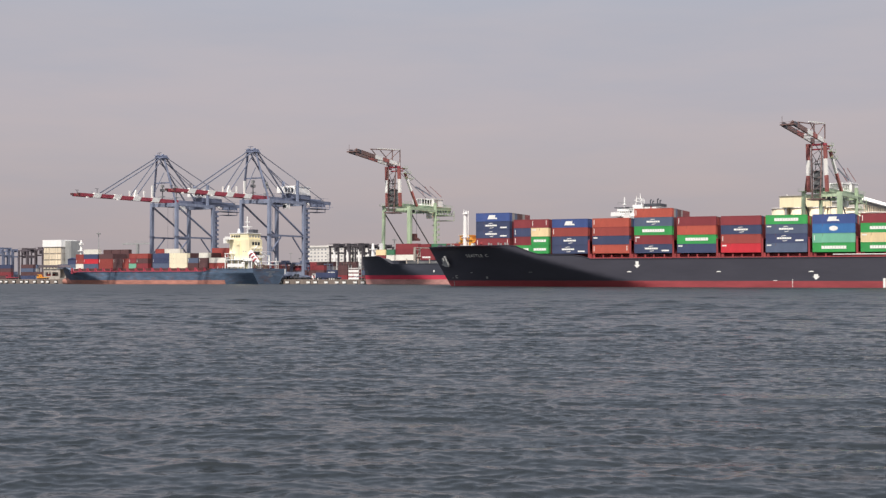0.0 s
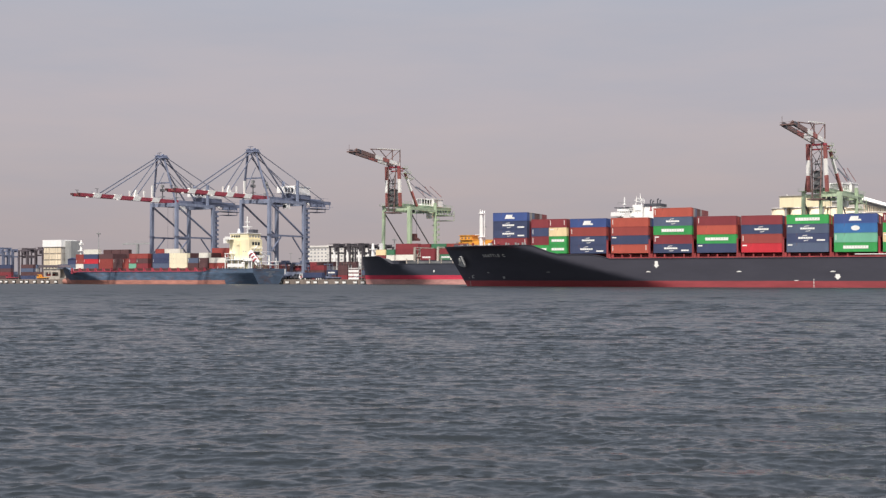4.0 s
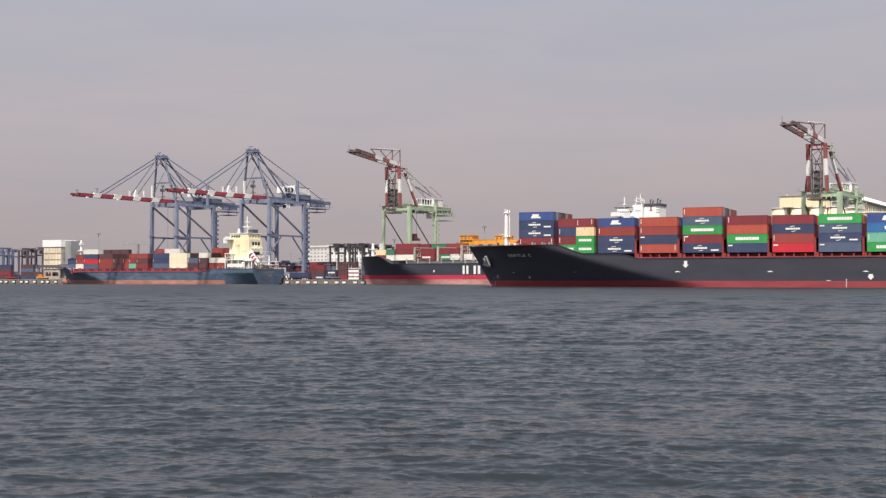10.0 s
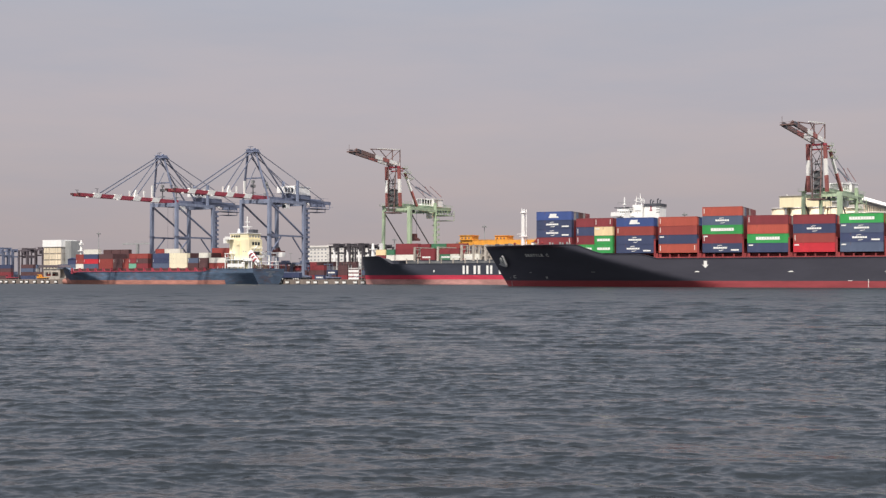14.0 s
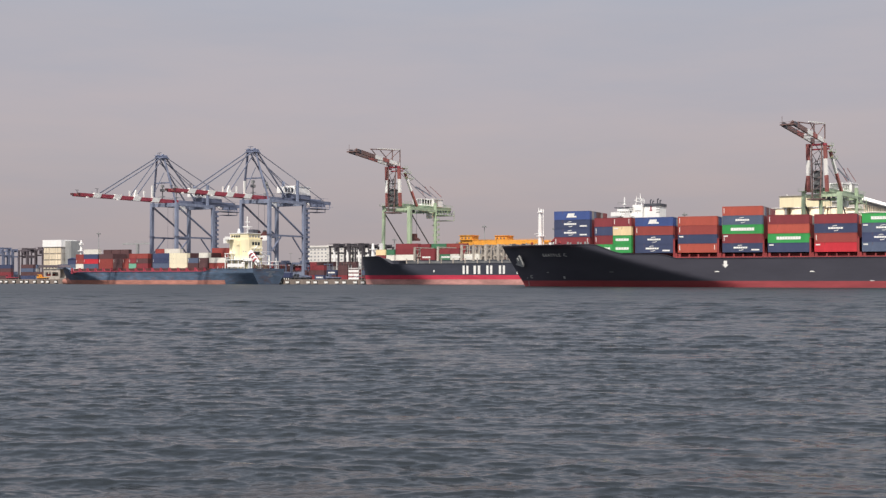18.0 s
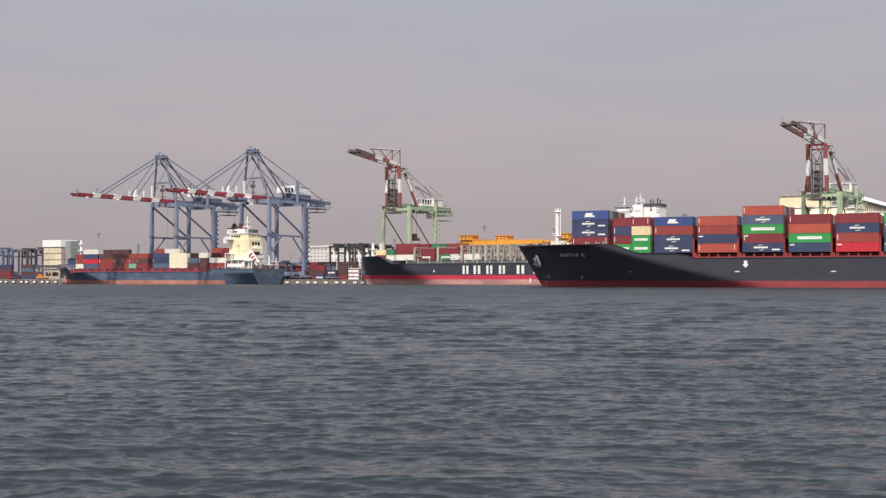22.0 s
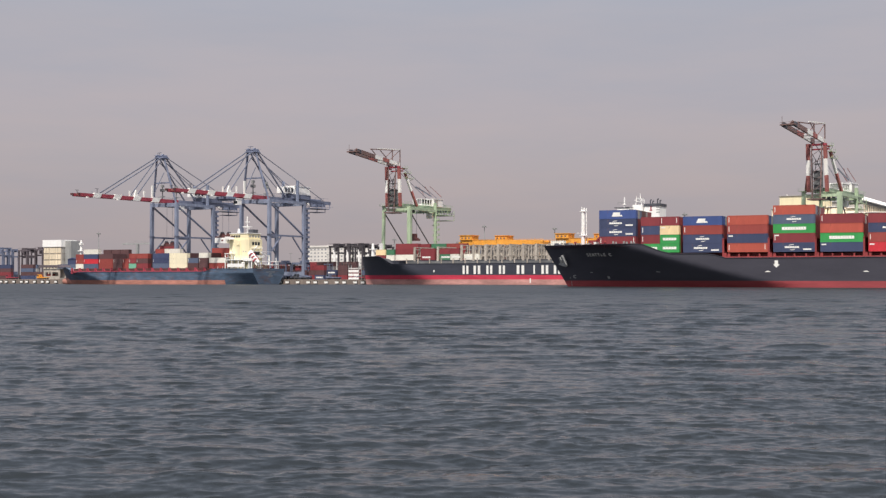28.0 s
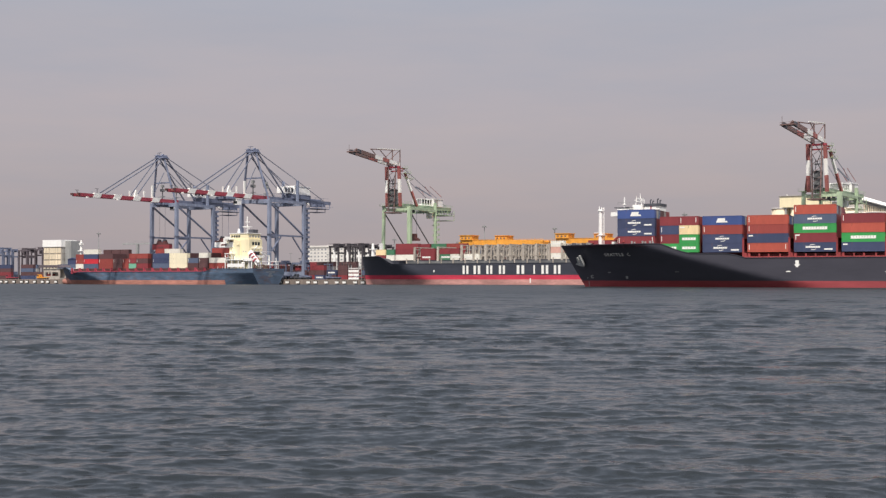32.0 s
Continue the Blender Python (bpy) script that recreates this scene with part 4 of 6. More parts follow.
def build_black_ship():
    ship = thing("moored_cargo_ship", quay_pose(-220, 485), "black-hulled container ship with a bright red waterline moored at the quay", "ship")
    build_hull(ship, -104.6, -102.2, 74.0, 13.2, black_top, 14.0, 4.4, 50.0, 24.0, 1.35, M_HULL_BLACK, M_BOOT_BRIGHT, foul=2.5, label="black hull plating", m_deck=M_HULL_BLACK)
    part("hatch_coaming", Shape().box(-70, -12.4, 8.6, 20, 12.4, 11.18).box(-90, -7.0, 8.6, -70, 7.0, 11.18), M_HULL_BLACK, ship, "grey hatch coaming")
    # tall white bars in two groups stand for the line's lettering
    widths = [(-42.1, 4.6), (-36.6, 5.2), (-30.2, 4.6), (-24.0, 4.6), (-15.4, 5.6), (-7.4, 1.6), (-3.6, 5.0), (2.2, 4.8)]
    for x, w in widths:
        bars = ((0.12, 0.58),) if w < 2 else ((0.04, 0.27), (0.45, 0.68))
        part("hull_lettering_block", Shape().box(x + w * bars[0][0], -14.05, 4.9, x + w * bars[0][1], -13.98, 8.6), M_MARK, ship, "white bar of hull lettering")
        for ba, bb in bars[1:]:
            part("hull_lettering_block", Shape().box(x + w * ba, -14.05, 4.9, x + w * bb, -13.98, 8.6), M_MARK, ship, "white bar of hull lettering")
    part("draught_mark", Shape().box(-9.0, -14.05, 1.0, -8.4, -13.98, 3.0), M_MARK, ship)
    part("side_mark", Shape().box(-56.9, -14.05, 5.7, -56.3, -13.98, 6.7), M_MARK, ship)
    # rail along the deck edge, grey panels between posts
    for i in range(15):
        x = -71 + i * 6.1
        part("bulwark_panel", Shape().box(x, -13.6, 9.4, x + 5.2, -13.4, 10.7), M_RAIL, ship)
        part("deck_post", Shape().box(x - 0.6, -13.7, 8.8, x - 0.2, -13.2, 11.9), M_FRAME, ship)
    # lashing frames and cell guides
    for i in range(15):
        x = -68 + i * 6.1
        if x < -45 and i % 2:
            continue
        s = Shape()
        tall = 17.9 if x > -50 else 17.2
        for y in (-13.0, -8.0, -3.0, 2.0, 7.0, 12.0):
            s.box(x, y, 9.0, x + 0.9, y + 0.7, tall)
        for z in (12.6, 15.8, tall - 0.4):
            s.box(x, -13.0, z, x + 0.8, 12.6, z + 0.35)
        s.beam((x + 0.4, -13.0, 10), (x + 0.4, -8.0, 15.8), 0.3).beam((x + 0.4, -8.0, 10), (x + 0.4, -13.0, 15.8), 0.3)
        part("lashing_frame", s, M_FRAME, ship, "weathered beige steel lashing frame")
    for i in range(40):
        x = -40 + i * 1.53
        part("cell_guide", Shape().box(x, -11.6, 10.5, x + 0.28, -11.2, 17.4 - (i * 7 % 5) * 0.3), M_FRAME, ship)
    part("foremast", Shape().tube((-99.2, 1, 12), (-99.2, 1, 19.6), 0.95, 0.6, 8).box(-100.6, 0, 16.6, -98.0, 2, 16.9), M_WHITE, ship, "white foremast")
    # house and funnel aft
    lv = [(9.4, 13, 0, 0, 4), (13, 16.2, 0, 0, 4), (16.2, 19.4, 0, 0, 4), (19.4, 22.6, 0, 0, 4), (22.6, 25.8, 0, 0, 4), (25.8, 29.0, 0, 0.5, 4), (29.0, 32.2, 0, 1.0, 6)]
    deckhouse(ship, 29.8, 36.0, -10.5, 10.5, lv, M_WHITE)
    part("bridge_wing", Shape().box(28.4, -14.2, 28.6, 32.5, 14.2, 29.1).box(28.4, -14.2, 29.1, 32.5, -14.0, 30.3), M_WHITE, ship, "white bridge wing")
    part("radar_mast", Shape().tube((30.4, -4, 32), (30.4, -4, 37.0), 0.35, 0.25, 8).box(29.5, -4.6, 33.8, 31.3, -3.4, 34.0), M_WHITE, ship, "white signal mast")
    part("wheelhouse_roof", Shape().box(28.6, -10.8, 32.2, 35.4, 10.8, 32.5), M_DARK, ship, "dark wheelhouse roof")
    part("house_link", Shape().box(35.0, -6.5, 9.4, 39.2, 6.5, 33.6).box(35.6, -6.7, 31.2, 38.6, -6.5, 32.6), M_WHITE, ship)
    lattice = Shape()
    for x in (36.0, 38.6):
        for y in (-5.5, -2.0):
            lattice.tube((x, y, 33.6), (x * 0.7 + 11.2, y, 36.4), 0.16, 0.12, 5)
    lattice.box(35.8, -5.8, 34.9, 38.8, -2.0, 35.05).box(36.2, -5.4, 36.3, 38.4, -2.0, 36.45).box(35.0, -4.4, 35.6, 39.4, -4.1, 35.8).tube((37.3, -3.6, 36.4), (37.3, -3.6, 38.6), 0.14, 0.1, 5).tube((36.2, -5, 36.3), (36.2, -5, 37.6), 0.1, n=5)
    part("lattice_mast", lattice, M_WHITE, ship, "white lattice radar mast")
    for y0, z in ((-11.0, 29.4), (-6.9, 33.8)):
        rail = Shape().box(28.6, y0, z + 0.9, 39.0, y0 + 0.08, z + 1.0)
        for i in range(7):
            rail.box(28.6 + i * 1.7, y0, z, 28.7 + i * 1.7, y0 + 0.08, z + 1.0)
        part("house_rail", rail, M_GREY, ship)
    fu = part("funnel", Shape().box(39.6, -5.0, 9.0, 46.2, 3.0, 32.9), M_WHITE, ship, "white funnel casing with a red emblem")
    part("funnel_cap", Shape().box(39.4, -5.2, 32.9, 46.4, 3.2, 34.0), M_DARK, fu, "black funnel cap")
    part("funnel_louvre", Shape().box(44.8, -5.08, 30.2, 46.3, -4.98, 30.5).box(44.8, -5.08, 31.2, 46.3, -4.98, 31.5).box(44.8, -5.08, 32.2, 46.3, -4.98, 32.5).box(44.8, -5.08, 33.2, 46.3, -4.98, 33.5), M_GREY, fu)
    for x, z in ((40.8, 35.5), (41.8, 35.0), (43.9, 35.8), (45.0, 35.2)):
        part("exhaust_pipe", Shape().tube((x, -1, 34.0), (x, -1, z), 0.26, n=8).beam((x, -1, z), (x + 0.5, -1, z + 0.4), 0.5), M_DARK, fu)
    part("emblem", Shape().prism([(41.7, 33.1), (41.7, 32.8), (42.2, 32.8), (42.2, 31.3), (41.9, 31.3), (41.9, 31.0), (43.1, 31.0), (43.1, 31.3), (42.8, 31.3), (42.8, 32.8), (43.3, 32.8), (43.3, 33.1)], -5.06, -4.98), M_BAND_RED, fu, "red emblem")


build_black_ship()
BLACK_BOXES = [
    (-313.6, 5.4, 480, ["maroon", "cream"]), (-307.4, 4.4, 479.4, ["white", "dkgreen"]), (-298.0, 10.0, 472.6, ["white", "maroon"]), (-302.6, 12.2, 480, ["maroon", "maroon", "maroon"]),
    (-284.6, 7.4, 472.6, ["maroon", "maroon"]), (-274.6, 5.4, 472.6, ["dkgreen", "maroon"]), (-269.1, 4.4, 472.6, ["white", "maroon"]), (-262.1, 7.7, 472.6, ["white"]),
    (-299.8, 10.4, 489, ["maroon", "maroon", "maroon"]), (-288.6, 8.0, 489, ["maroon", "maroon", "dkgreen"]), (-280.4, 10.4, 489, ["maroon", "maroon", "brick"]), (-220.0, 6.06, 473.0, ["white", "pink", "white"]), (-213.5, 6.06, 475.0, ["white", "white"]),
    (-204.0, 12.2, 476, ["maroon", "brick", "maroon"]),
]


def build_black_cargo():
    grp = "containers on the moored black ship"
    for p, ln, n, tiers in BLACK_BOXES:
        for k, c in enumerate(tiers):
            add_container(quay_pose(p, n, 11.2 + 2.62 * k), c, ln, 2.59, ("half",) if ln < 8 and k % 2 == 0 else (), grp, full=(n < 474))


build_black_cargo()


# ---- quay cranes: x along the rails, y inland from the waterside rail, z from the quay ----
def bogies(crane, x, y, mat):
    """Wheel sets under one corner."""
    s = Shape().box(x - 5.0, y - 0.7, 1.3, x + 5.0, y + 0.7, 2.3)
    b = part("bogie", s, mat, crane)
    for i in range(6):
        part("rail_wheel", Shape().tube((x - 4.2 + i * 1.68, y - 0.3, 0.55), (x - 4.2 + i * 1.68, y + 0.3, 0.55), 0.55, n=10), M_DARK, b)


def stair_tower(crane, x, y, z0, z1, mat):
    """Zigzag stairs with landings up a leg."""
    s, z, k = Shape(), z0, 0
    while z < z1:
        a, b = (x - 0.9, x + 0.9) if k % 2 else (x + 0.9, x - 0.9)
        s.beam((a, y + 1.4, z), (b, y + 1.4, z + 2.6), 0.7, 0.15)
        s.box(x - 1.4, y + 0.9, z - 0.1, x + 2.2, y + 2.4, z + 0.1)
        s.box(x + 2.1, y + 0.9, z + 0.1, x + 2.2, y + 2.4, z + 1.1)
        z += 2.6
        k += 1
    part("stairs", s, mat, crane)


def boom_piece(x0, x1, ya, yb, z0, z1, lean):
    """A boom section with slanted ends."""
    v = [(x, y + (lean if z == z1 else 0), z) for z in (z0, z1) for y in (ya, yb) for x in (x0, x1)]
    return Shape().add(v, [(0, 2, 3, 1), (4, 5, 7, 6), (0, 1, 5, 4), (2, 6, 7, 3), (0, 4, 6, 2), (1, 3, 7, 5)])


def blue_crane(m, bx, load, load_label):
    """Ship-to-shore crane with its boom down. bx: half distance of the legs along the rail. Gives back what moves on it."""
    c = thing("container_crane", m, "tall blue-grey quay crane with a lowered red and white boom", "crane", "blue quay cranes")
    P, B = M_CRANE_BLUE, M_CRANE_SHADE
    G = 44.4 - QUAY_Z       # girder level
    for x in (-bx, bx):
        for y in (0, 30):
            s = Shape().box(x - 0.75, y - 0.9, 2.2, x + 0.75, y + 0.9, G)
            part("leg", s, P, c)
            bogies(c, x, y, B)
    for y in (0, 30):
        part("sill_beam", Shape().box(-bx + 0.75, y - 0.7, 2.4, bx - 0.75, y + 0.7, 4.4), P, c)
        part("cross_beam", Shape().box(-bx + 0.75, y - 0.8, G - 2.2, bx - 0.75, y + 0.8, G - 0.2), P, c)
    for x in (-bx, bx):
        part("portal_beam", Shape().box(x - 0.4, 0.9, 22.9, x + 0.4, 29.1, 23.8), B, c)
        part("top_beam", Shape().box(x - 0.6, 0.9, G - 1.6, x + 0.6, 29.1, G - 0.2), P, c)
        part("diagonal_brace", Shape().beam((x, 0.6, G - 2.0), (x, 29.4, 24.0), 0.75), B, c)
        part("knee_brace", Shape().beam((x, 20.0, 22.8), (x, 29.2, 14.0), 0.55), B, c)
        part("knee_brace", Shape().beam((x, 10.0, 22.8), (x, 0.8, 14.0), 0.55), B, c)
    # girders and boom
    for x in (-2.4, 2.4):
        part("girder", Shape().box(x - 0.5, 4.7, G + 0.1, x + 0.5, 64.0, G + 1.9), B, c)
        part("boom_tip", Shape().box(x - 0.45, -65.0, G + 0.6, x + 0.45, -59.5, G + 1.7), M_SPREADER, c, "dark red boom tip")
        ends = (-59.5, -56.1, -48.5, -42.0, -34.4, -27.7, -20.0, -13.7, -5.6, 4.0)
        for i in range(9):
            if i % 2 and x > 0:
                part("boom_section", boom_piece(x - 0.62, x + 0.62, ends[i] + 0.6, ends[i + 1] - 1.9, G - 0.2, G + 2.25, 1.5), M_MARK, c, "white band")
            else:
                part("boom_section", Shape().box(x - 0.52, ends[i] - 4.1, G + 0.1, x + 0.52, ends[i + 1] + 4.1, G + (1.9 if i else 1.7)), M_BAND_RED, c, "red band")
    for i in range(14):
        y = -62 + i * 9.6
        part("boom_tie", Shape().box(-1.8, y, G + 0.6, 1.8, y + 0.6, G + 1.6), B if y > 0 else M_BAND_RUST, c)
    # A-frame
    AP = 69.8 - QUAY_Z
    for sx in (-1, 1):
        part("mast_leg", Shape().beam((sx * bx * 0.92, 0.2, G), (sx * 2.6, -3.2, AP - 1), 0.9), B, c)
        part("back_leg", Shape().beam((sx * 4.0, 21.0, G + 2), (sx * 2.4, -1.4, AP - 1), 0.6), M_ROPE, c)
        part("rear_post", Shape().box(sx * 4.9 - 0.6, 29.4, G + 0.2, sx * 4.9 + 0.6, 30.6, G + 11.6), P, c)
        part("mast_ladder", Shape().beam((sx * 6.0, -0.4, G + 6), (sx * 4.4, -2.4, AP - 10), 0.3), P, c)
        part("back_stay", Shape().beam((sx * 4.9, 30.0, G + 11.4), (sx * 2.2, -1.0, AP - 0.6), 0.34), M_ROPE, c)
        part("back_stay", Shape().beam((sx * 4.9, 30.0, G + 11.4), (sx * 3.4, 56.0, G + 2.0), 0.3), M_ROPE, c)
        part("back_stay", Shape().beam((sx * 3.4, 29.0, G + 3.0), (sx * 2.2, -1.0, AP - 3.6), 0.3), M_ROPE, c)
        part("fore_stay", Shape().beam((sx * 2.4, -46.5, G + 2.2), (sx * 2.2, -3.6, AP - 0.4), 0.46), M_ROPE, c)
        part("fore_stay", Shape().beam((sx * 2.4, -24.0, G + 2.2), (sx * 2.2, -3.6, AP - 1.2), 0.4), M_ROPE, c)
        if sx > 0:
            part("fore_stay", Shape().beam((2.4, -12.0, G + 2.2), (2.4, -3.0, AP - 9.0), 0.3), M_ROPE, c)
    part("mast_cross_beam", Shape().box(-5.6, -1.6, G + 10.6, 5.6, -0.8, G + 11.3), B, c)
    part("apex_platform", Shape().box(-3.4, -4.8, AP - 1.2, 3.4, 0.0, AP - 0.8).tube((-2.6, -3.4, AP), (-1.6, -3.4, AP), 1.1, n=12).tube((1.4, -3.4, AP), (2.4, -3.4, AP), 1.1, n=12).tube((-2.6, -1.2, AP - 0.2), (-1.6, -1.2, AP - 0.2), 1.0, n=12).tube((1.4, -1.2, AP - 0.2), (2.4, -1.2, AP - 0.2), 1.0, n=12).box(-3.0, -4.4, AP - 0.8, 3.0, -0.4, AP - 0.2)
         .box(-3.4, -4.9, AP + 0.5, 3.4, -4.8, AP + 0.62).box(-3.4, 0.0, AP + 0.5, 3.4, 0.1, AP + 0.62).beam((-2.6, -4.6, AP - 2.6), (2.6, -4.4, AP - 0.6), 0.3).beam((-2.6, -0.4, AP - 0.6), (2.6, -0.6, AP - 2.8), 0.3).tube((-1, -3, AP), (-1, -3, AP + 2.2), 0.12, n=5).box(-2.4, -3.4, AP + 1.9, 0.6, -2.6, AP + 2.1), B, c, "blue-grey apex sheave platform")
    # boom-top posts and lamps
    for y, h, w in ((-30.2, 2.4, 0.7), (-19.7, 3.2, 0.8), (-13.6, 6.4, 1.1)):
        part("boom_post", Shape().box(2.1, y + 1, G + 1.9, 2.8, y + 1 + w, G + 2.3 + h), M_MARK, c, "white post on the boom")
    part("boom_sheave_frame", Shape().add([(2.0, -26.0, G + 1.9), (2.0, -22.4, G + 1.9), (2.0, -24.2, G + 5.6), (2.7, -26.0, G + 1.9), (2.7, -22.4, G + 1.9), (2.7, -24.2, G + 5.6)], [(0, 1, 2), (5, 4, 3), (0, 3, 4, 1), (1, 4, 5, 2), (2, 5, 3, 0)]), M_MARK, c, "white triangular sheave frame")
    part("tip_lamp_post", Shape().box(-2.5, -47.4, G + 1.9, -2.3, -47.2, G + 5.0).box(-2.6, -48.6, G + 4.8, -2.2, -46.4, G + 5.0), M_DARK, c)
    part("tip_lamp_post", Shape().box(-2.5, -61.0, G + 1.6, -2.3, -60.8, G + 3.4).box(-2.6, -62.2, G + 3.3, -2.2, -59.8, G + 3.5), M_DARK, c)
    for y in (2.0, 13.0):
        part("lamp_frame", Shape().box(-3.6, y, G + 1.2, -2.8, y + 0.4, G + 2.4).box(-3.6, y, G + 2.0, -3.2, y + 0.4, G + 9.6).box(-4.2, y - 1.0, G + 6.4, -2.6, y + 1.4, G + 8.0).box(-4.0, y - 0.6, G + 8.8, -2.8, y + 1.0, G + 10.2).box(-4.2, y - 1.2, G + 3.6, -2.6, y + 1.6, G + 3.9), M_GREY, c, "grey frame with floodlights")
    # machinery house, trolley, cab
    mh = part("machinery_house", Shape().box(-3.6, 30, G + 4.3, 3.4, 43.6, G + 8.7).box(-3.8, 29.8, G + 8.7, 3.6, 43.8, G + 8.95).box(-3.0, 30, G + 1.9, -2.6, 43.6, G + 5.2).box(2.6, 30, G + 1.9, 3.0, 43.6, G + 5.2), M_WHITE, c, "white machinery house")
    part("house_base", Shape().box(-3.6, 27.6, G + 1.95, 3.4, 44.2, G + 4.3), B, mh)
    part("house_extension", Shape().box(-2.2, 21.0, G + 4.6, 2.8, 29.6, G + 8.0), M_WHITE, mh)
    for i in range(3):
        part("house_window", Shape().box(2.78, 21.8 + i * 2.7, G + 5.2, 2.86, 23.2 + i * 2.7, G + 7.4), M_GLASS, mh)
    for i in range(4):
        part("house_window", Shape().box(-3.66, 31.2 + i * 3.0, G + 6.2, -3.58, 32.8 + i * 3.0, G + 7.6), M_GLASS, mh)
    part("house_door", Shape().box(3.38, 31.5, G + 4.7, 3.46, 33.1, G + 7.2), M_GREY, mh)
    part("tail_platform", Shape().box(-4.4, 48, G - 2.6, 4.4, 61, G - 2.3).box(-3.0, 52, G - 1.2, 3.0, 58, G + 0.1).box(-3.4, 50, G - 4.6, 3.4, 58, G - 4.3).box(3.2, 50, G - 4.4, 3.5, 50.3, G).box(3.2, 57.7, G - 4.4, 3.5, 58, G).box(4.2, 60.7, G - 2.4, 4.4, 61, G + 0.2).box(4.2, 54, G - 2.4, 4.4, 54.3, G + 0.2), B, c)
    part("tail_rail", Shape().box(-5.0, 50, G - 1.2, -4.9, 63.5, G - 1.05).box(-5.0, 63.4, G - 1.2, 5.0, 63.5, G - 1.05).box(-4.4, 47, G + 2.3, -4.3, 65, G + 3.4), B, c)
    part("walkway", Shape().box(-5.4, -2, G + 2.3, -4.5, 58, G + 2.45).box(-5.4, -2, G + 3.3, -5.3, 58, G + 3.4), B, c)
    stair_tower(c, bx, 30.0, 4.4, G - 2, B)
    for i in range(16):
        y = -56 + i * 7.4
        if y < 4:
            part("handrail_post", Shape().box(2.8, y, G + 1.0, 2.9, y + 0.1, G + 3.0), B, c)
            continue
        part("handrail_post", Shape().box(4.1, y, G + 1.9, 4.2, y + 0.1, G + 3.4), B, c)
    for y0, y1 in ((4, 28), (46, 60)):
        part("handrail", Shape().box(4.1, y0, G + 3.3, 4.2, y1, G + 3.42), B, c)
    for i in range(6):
        y = 6 + i * 6.5
        part("cable_loop", Shape().beam((4.4, y, G), (4.4, y + 3.2, G - 2.2), 0.16).beam((4.4, y + 3.2, G - 2.2), (4.4, y + 6.5, G), 0.16), M_DARK, c)
    for y in (-61, -40, 12, 40):
        part("floodlight", Shape().box(4.0, y, G - 0.9, 4.8, y + 1.0, G - 0.1), M_MARK, c)
    part("elevator_shaft", Shape().box(bx - 0.4, 31.2, 4.0, bx + 0.8, 32.6, G - 3.0), B, c)
    for x in (-bx, bx):
        part("leg_ring_platform", Shape().box(x - 1.1, -1.3, 23.8, x + 1.1, 1.3, 23.95).box(x - 1.1, -1.3, 24.9, x + 1.1, -1.24, 24.98), B, c)
    # trolley with its cab; spreader and load on ropes (each with its own origin, for the keys)
    trolley = part("trolley", Shape().box(-4.0, -3, -1.2, 4.0, 3, 0).box(-3.2, -2.2, -2.0, 3.2, 2.2, -1.2), B, c)
    part("operator_cab", Shape().box(2.4, 3.2, -3.9, 5.0, 6.4, -1.1).box(2.2, 3.0, -1.1, 5.2, 6.6, -0.9), M_WHITE, trolley, "white operator cab")
    part("cab_window", Shape().box(2.5, 3.12, -3.4, 4.9, 3.22, -2.0), M_GLASS, trolley)
    spreader = part("spreader", Shape().box(-6.0, -1.2, -0.6, 6.0, 1.2, 0).box(-3.4, -1.0, 0, 3.4, 1.0, 0.7).box(-3.0, -0.8, 0.7, -1.2, 0.8, 1.6).box(1.2, -0.8, 0.7, 3.0, 0.8, 1.6), M_SPREADER, c, "dull red lifting spreader")
    for x in (-2.1, 2.1):
        part("sheave", Shape().tube((x, -0.8, 1.8), (x, 0.8, 1.8), 0.6, n=12), M_DARK, spreader)
    part("lifted_container", Shape().box(-6.1, -1.22, -3.2, 6.1, 1.22, -0.62), load, spreader, load_label)
    for y in (-1.26, 1.2):
        part("container_mark", Shape().box(-1.8, y, -2.4, 1.8, y + 0.06, -1.6), M_SPREADER, spreader)
    middle = part("hoist_rope", Shape().box(-2.05, -0.05, -5.0, -1.95, 0.05, 5.0).box(1.95, -0.05, -5.0, 2.05, 0.05, 5.0), M_ROPE, c)
    for x in (-2.0, 2.0):
        part("hoist_rope", Shape().beam((x, 0, 2.5), (x, 0, 12.5), 0.1), M_ROPE, spreader)
        part("hoist_rope", Shape().beam((x, 0, -11.0), (x, 0, -1.2), 0.1), M_ROPE, trolley)
    return trolley, spreader, middle, G - 0.1


HOISTS = (
    (blue_crane(quay_pose(-467.6, 503, QUAY_Z), 9.0, M_BOX["maroon"], "red container hanging from the spreader"),
     ((0, 5.0, 8.0), (20, 5.0, 8.0), (25.4, 4.8, 14.2), (27.6, 4.5, 18.6), (29.0, 3.4, 19.6), (30.5, 0.6, 19.8), (32, -1.4, 19.8))),
    (blue_crane(quay_pose(-404.0, 503, QUAY_Z), 9.2, M_WHITE, "white container hanging from the spreader"),
     ((0, 17.0, 6.5), (9.0, 17.0, 6.5), (12.0, 17.0, 11.0), (14.0, 16.5, 15.4), (17.0, 9.5, 22.4), (19.0, 0.4, 25.0),
      (21.0, -9.5, 26.6), (22.0, -14.4, 26.7), (23.0, -17.2, 26.6), (25.0, -20.4, 26.2), (27.6, -23.6, 22.6), (30.0, -23.9, 20.2), (32, -23.9, 19.8))),
)


def banded(name, a, b, w, mats, parent, cuts):
    """A striped member: sections from a to b, one mesh each."""
    a, b = Vector(a), Vector(b)
    for i in range(len(cuts) - 1):
        part(name, Shape().beam(a.lerp(b, cuts[i]), a.lerp(b, cuts[i + 1]), w), mats[i % len(mats)], parent)


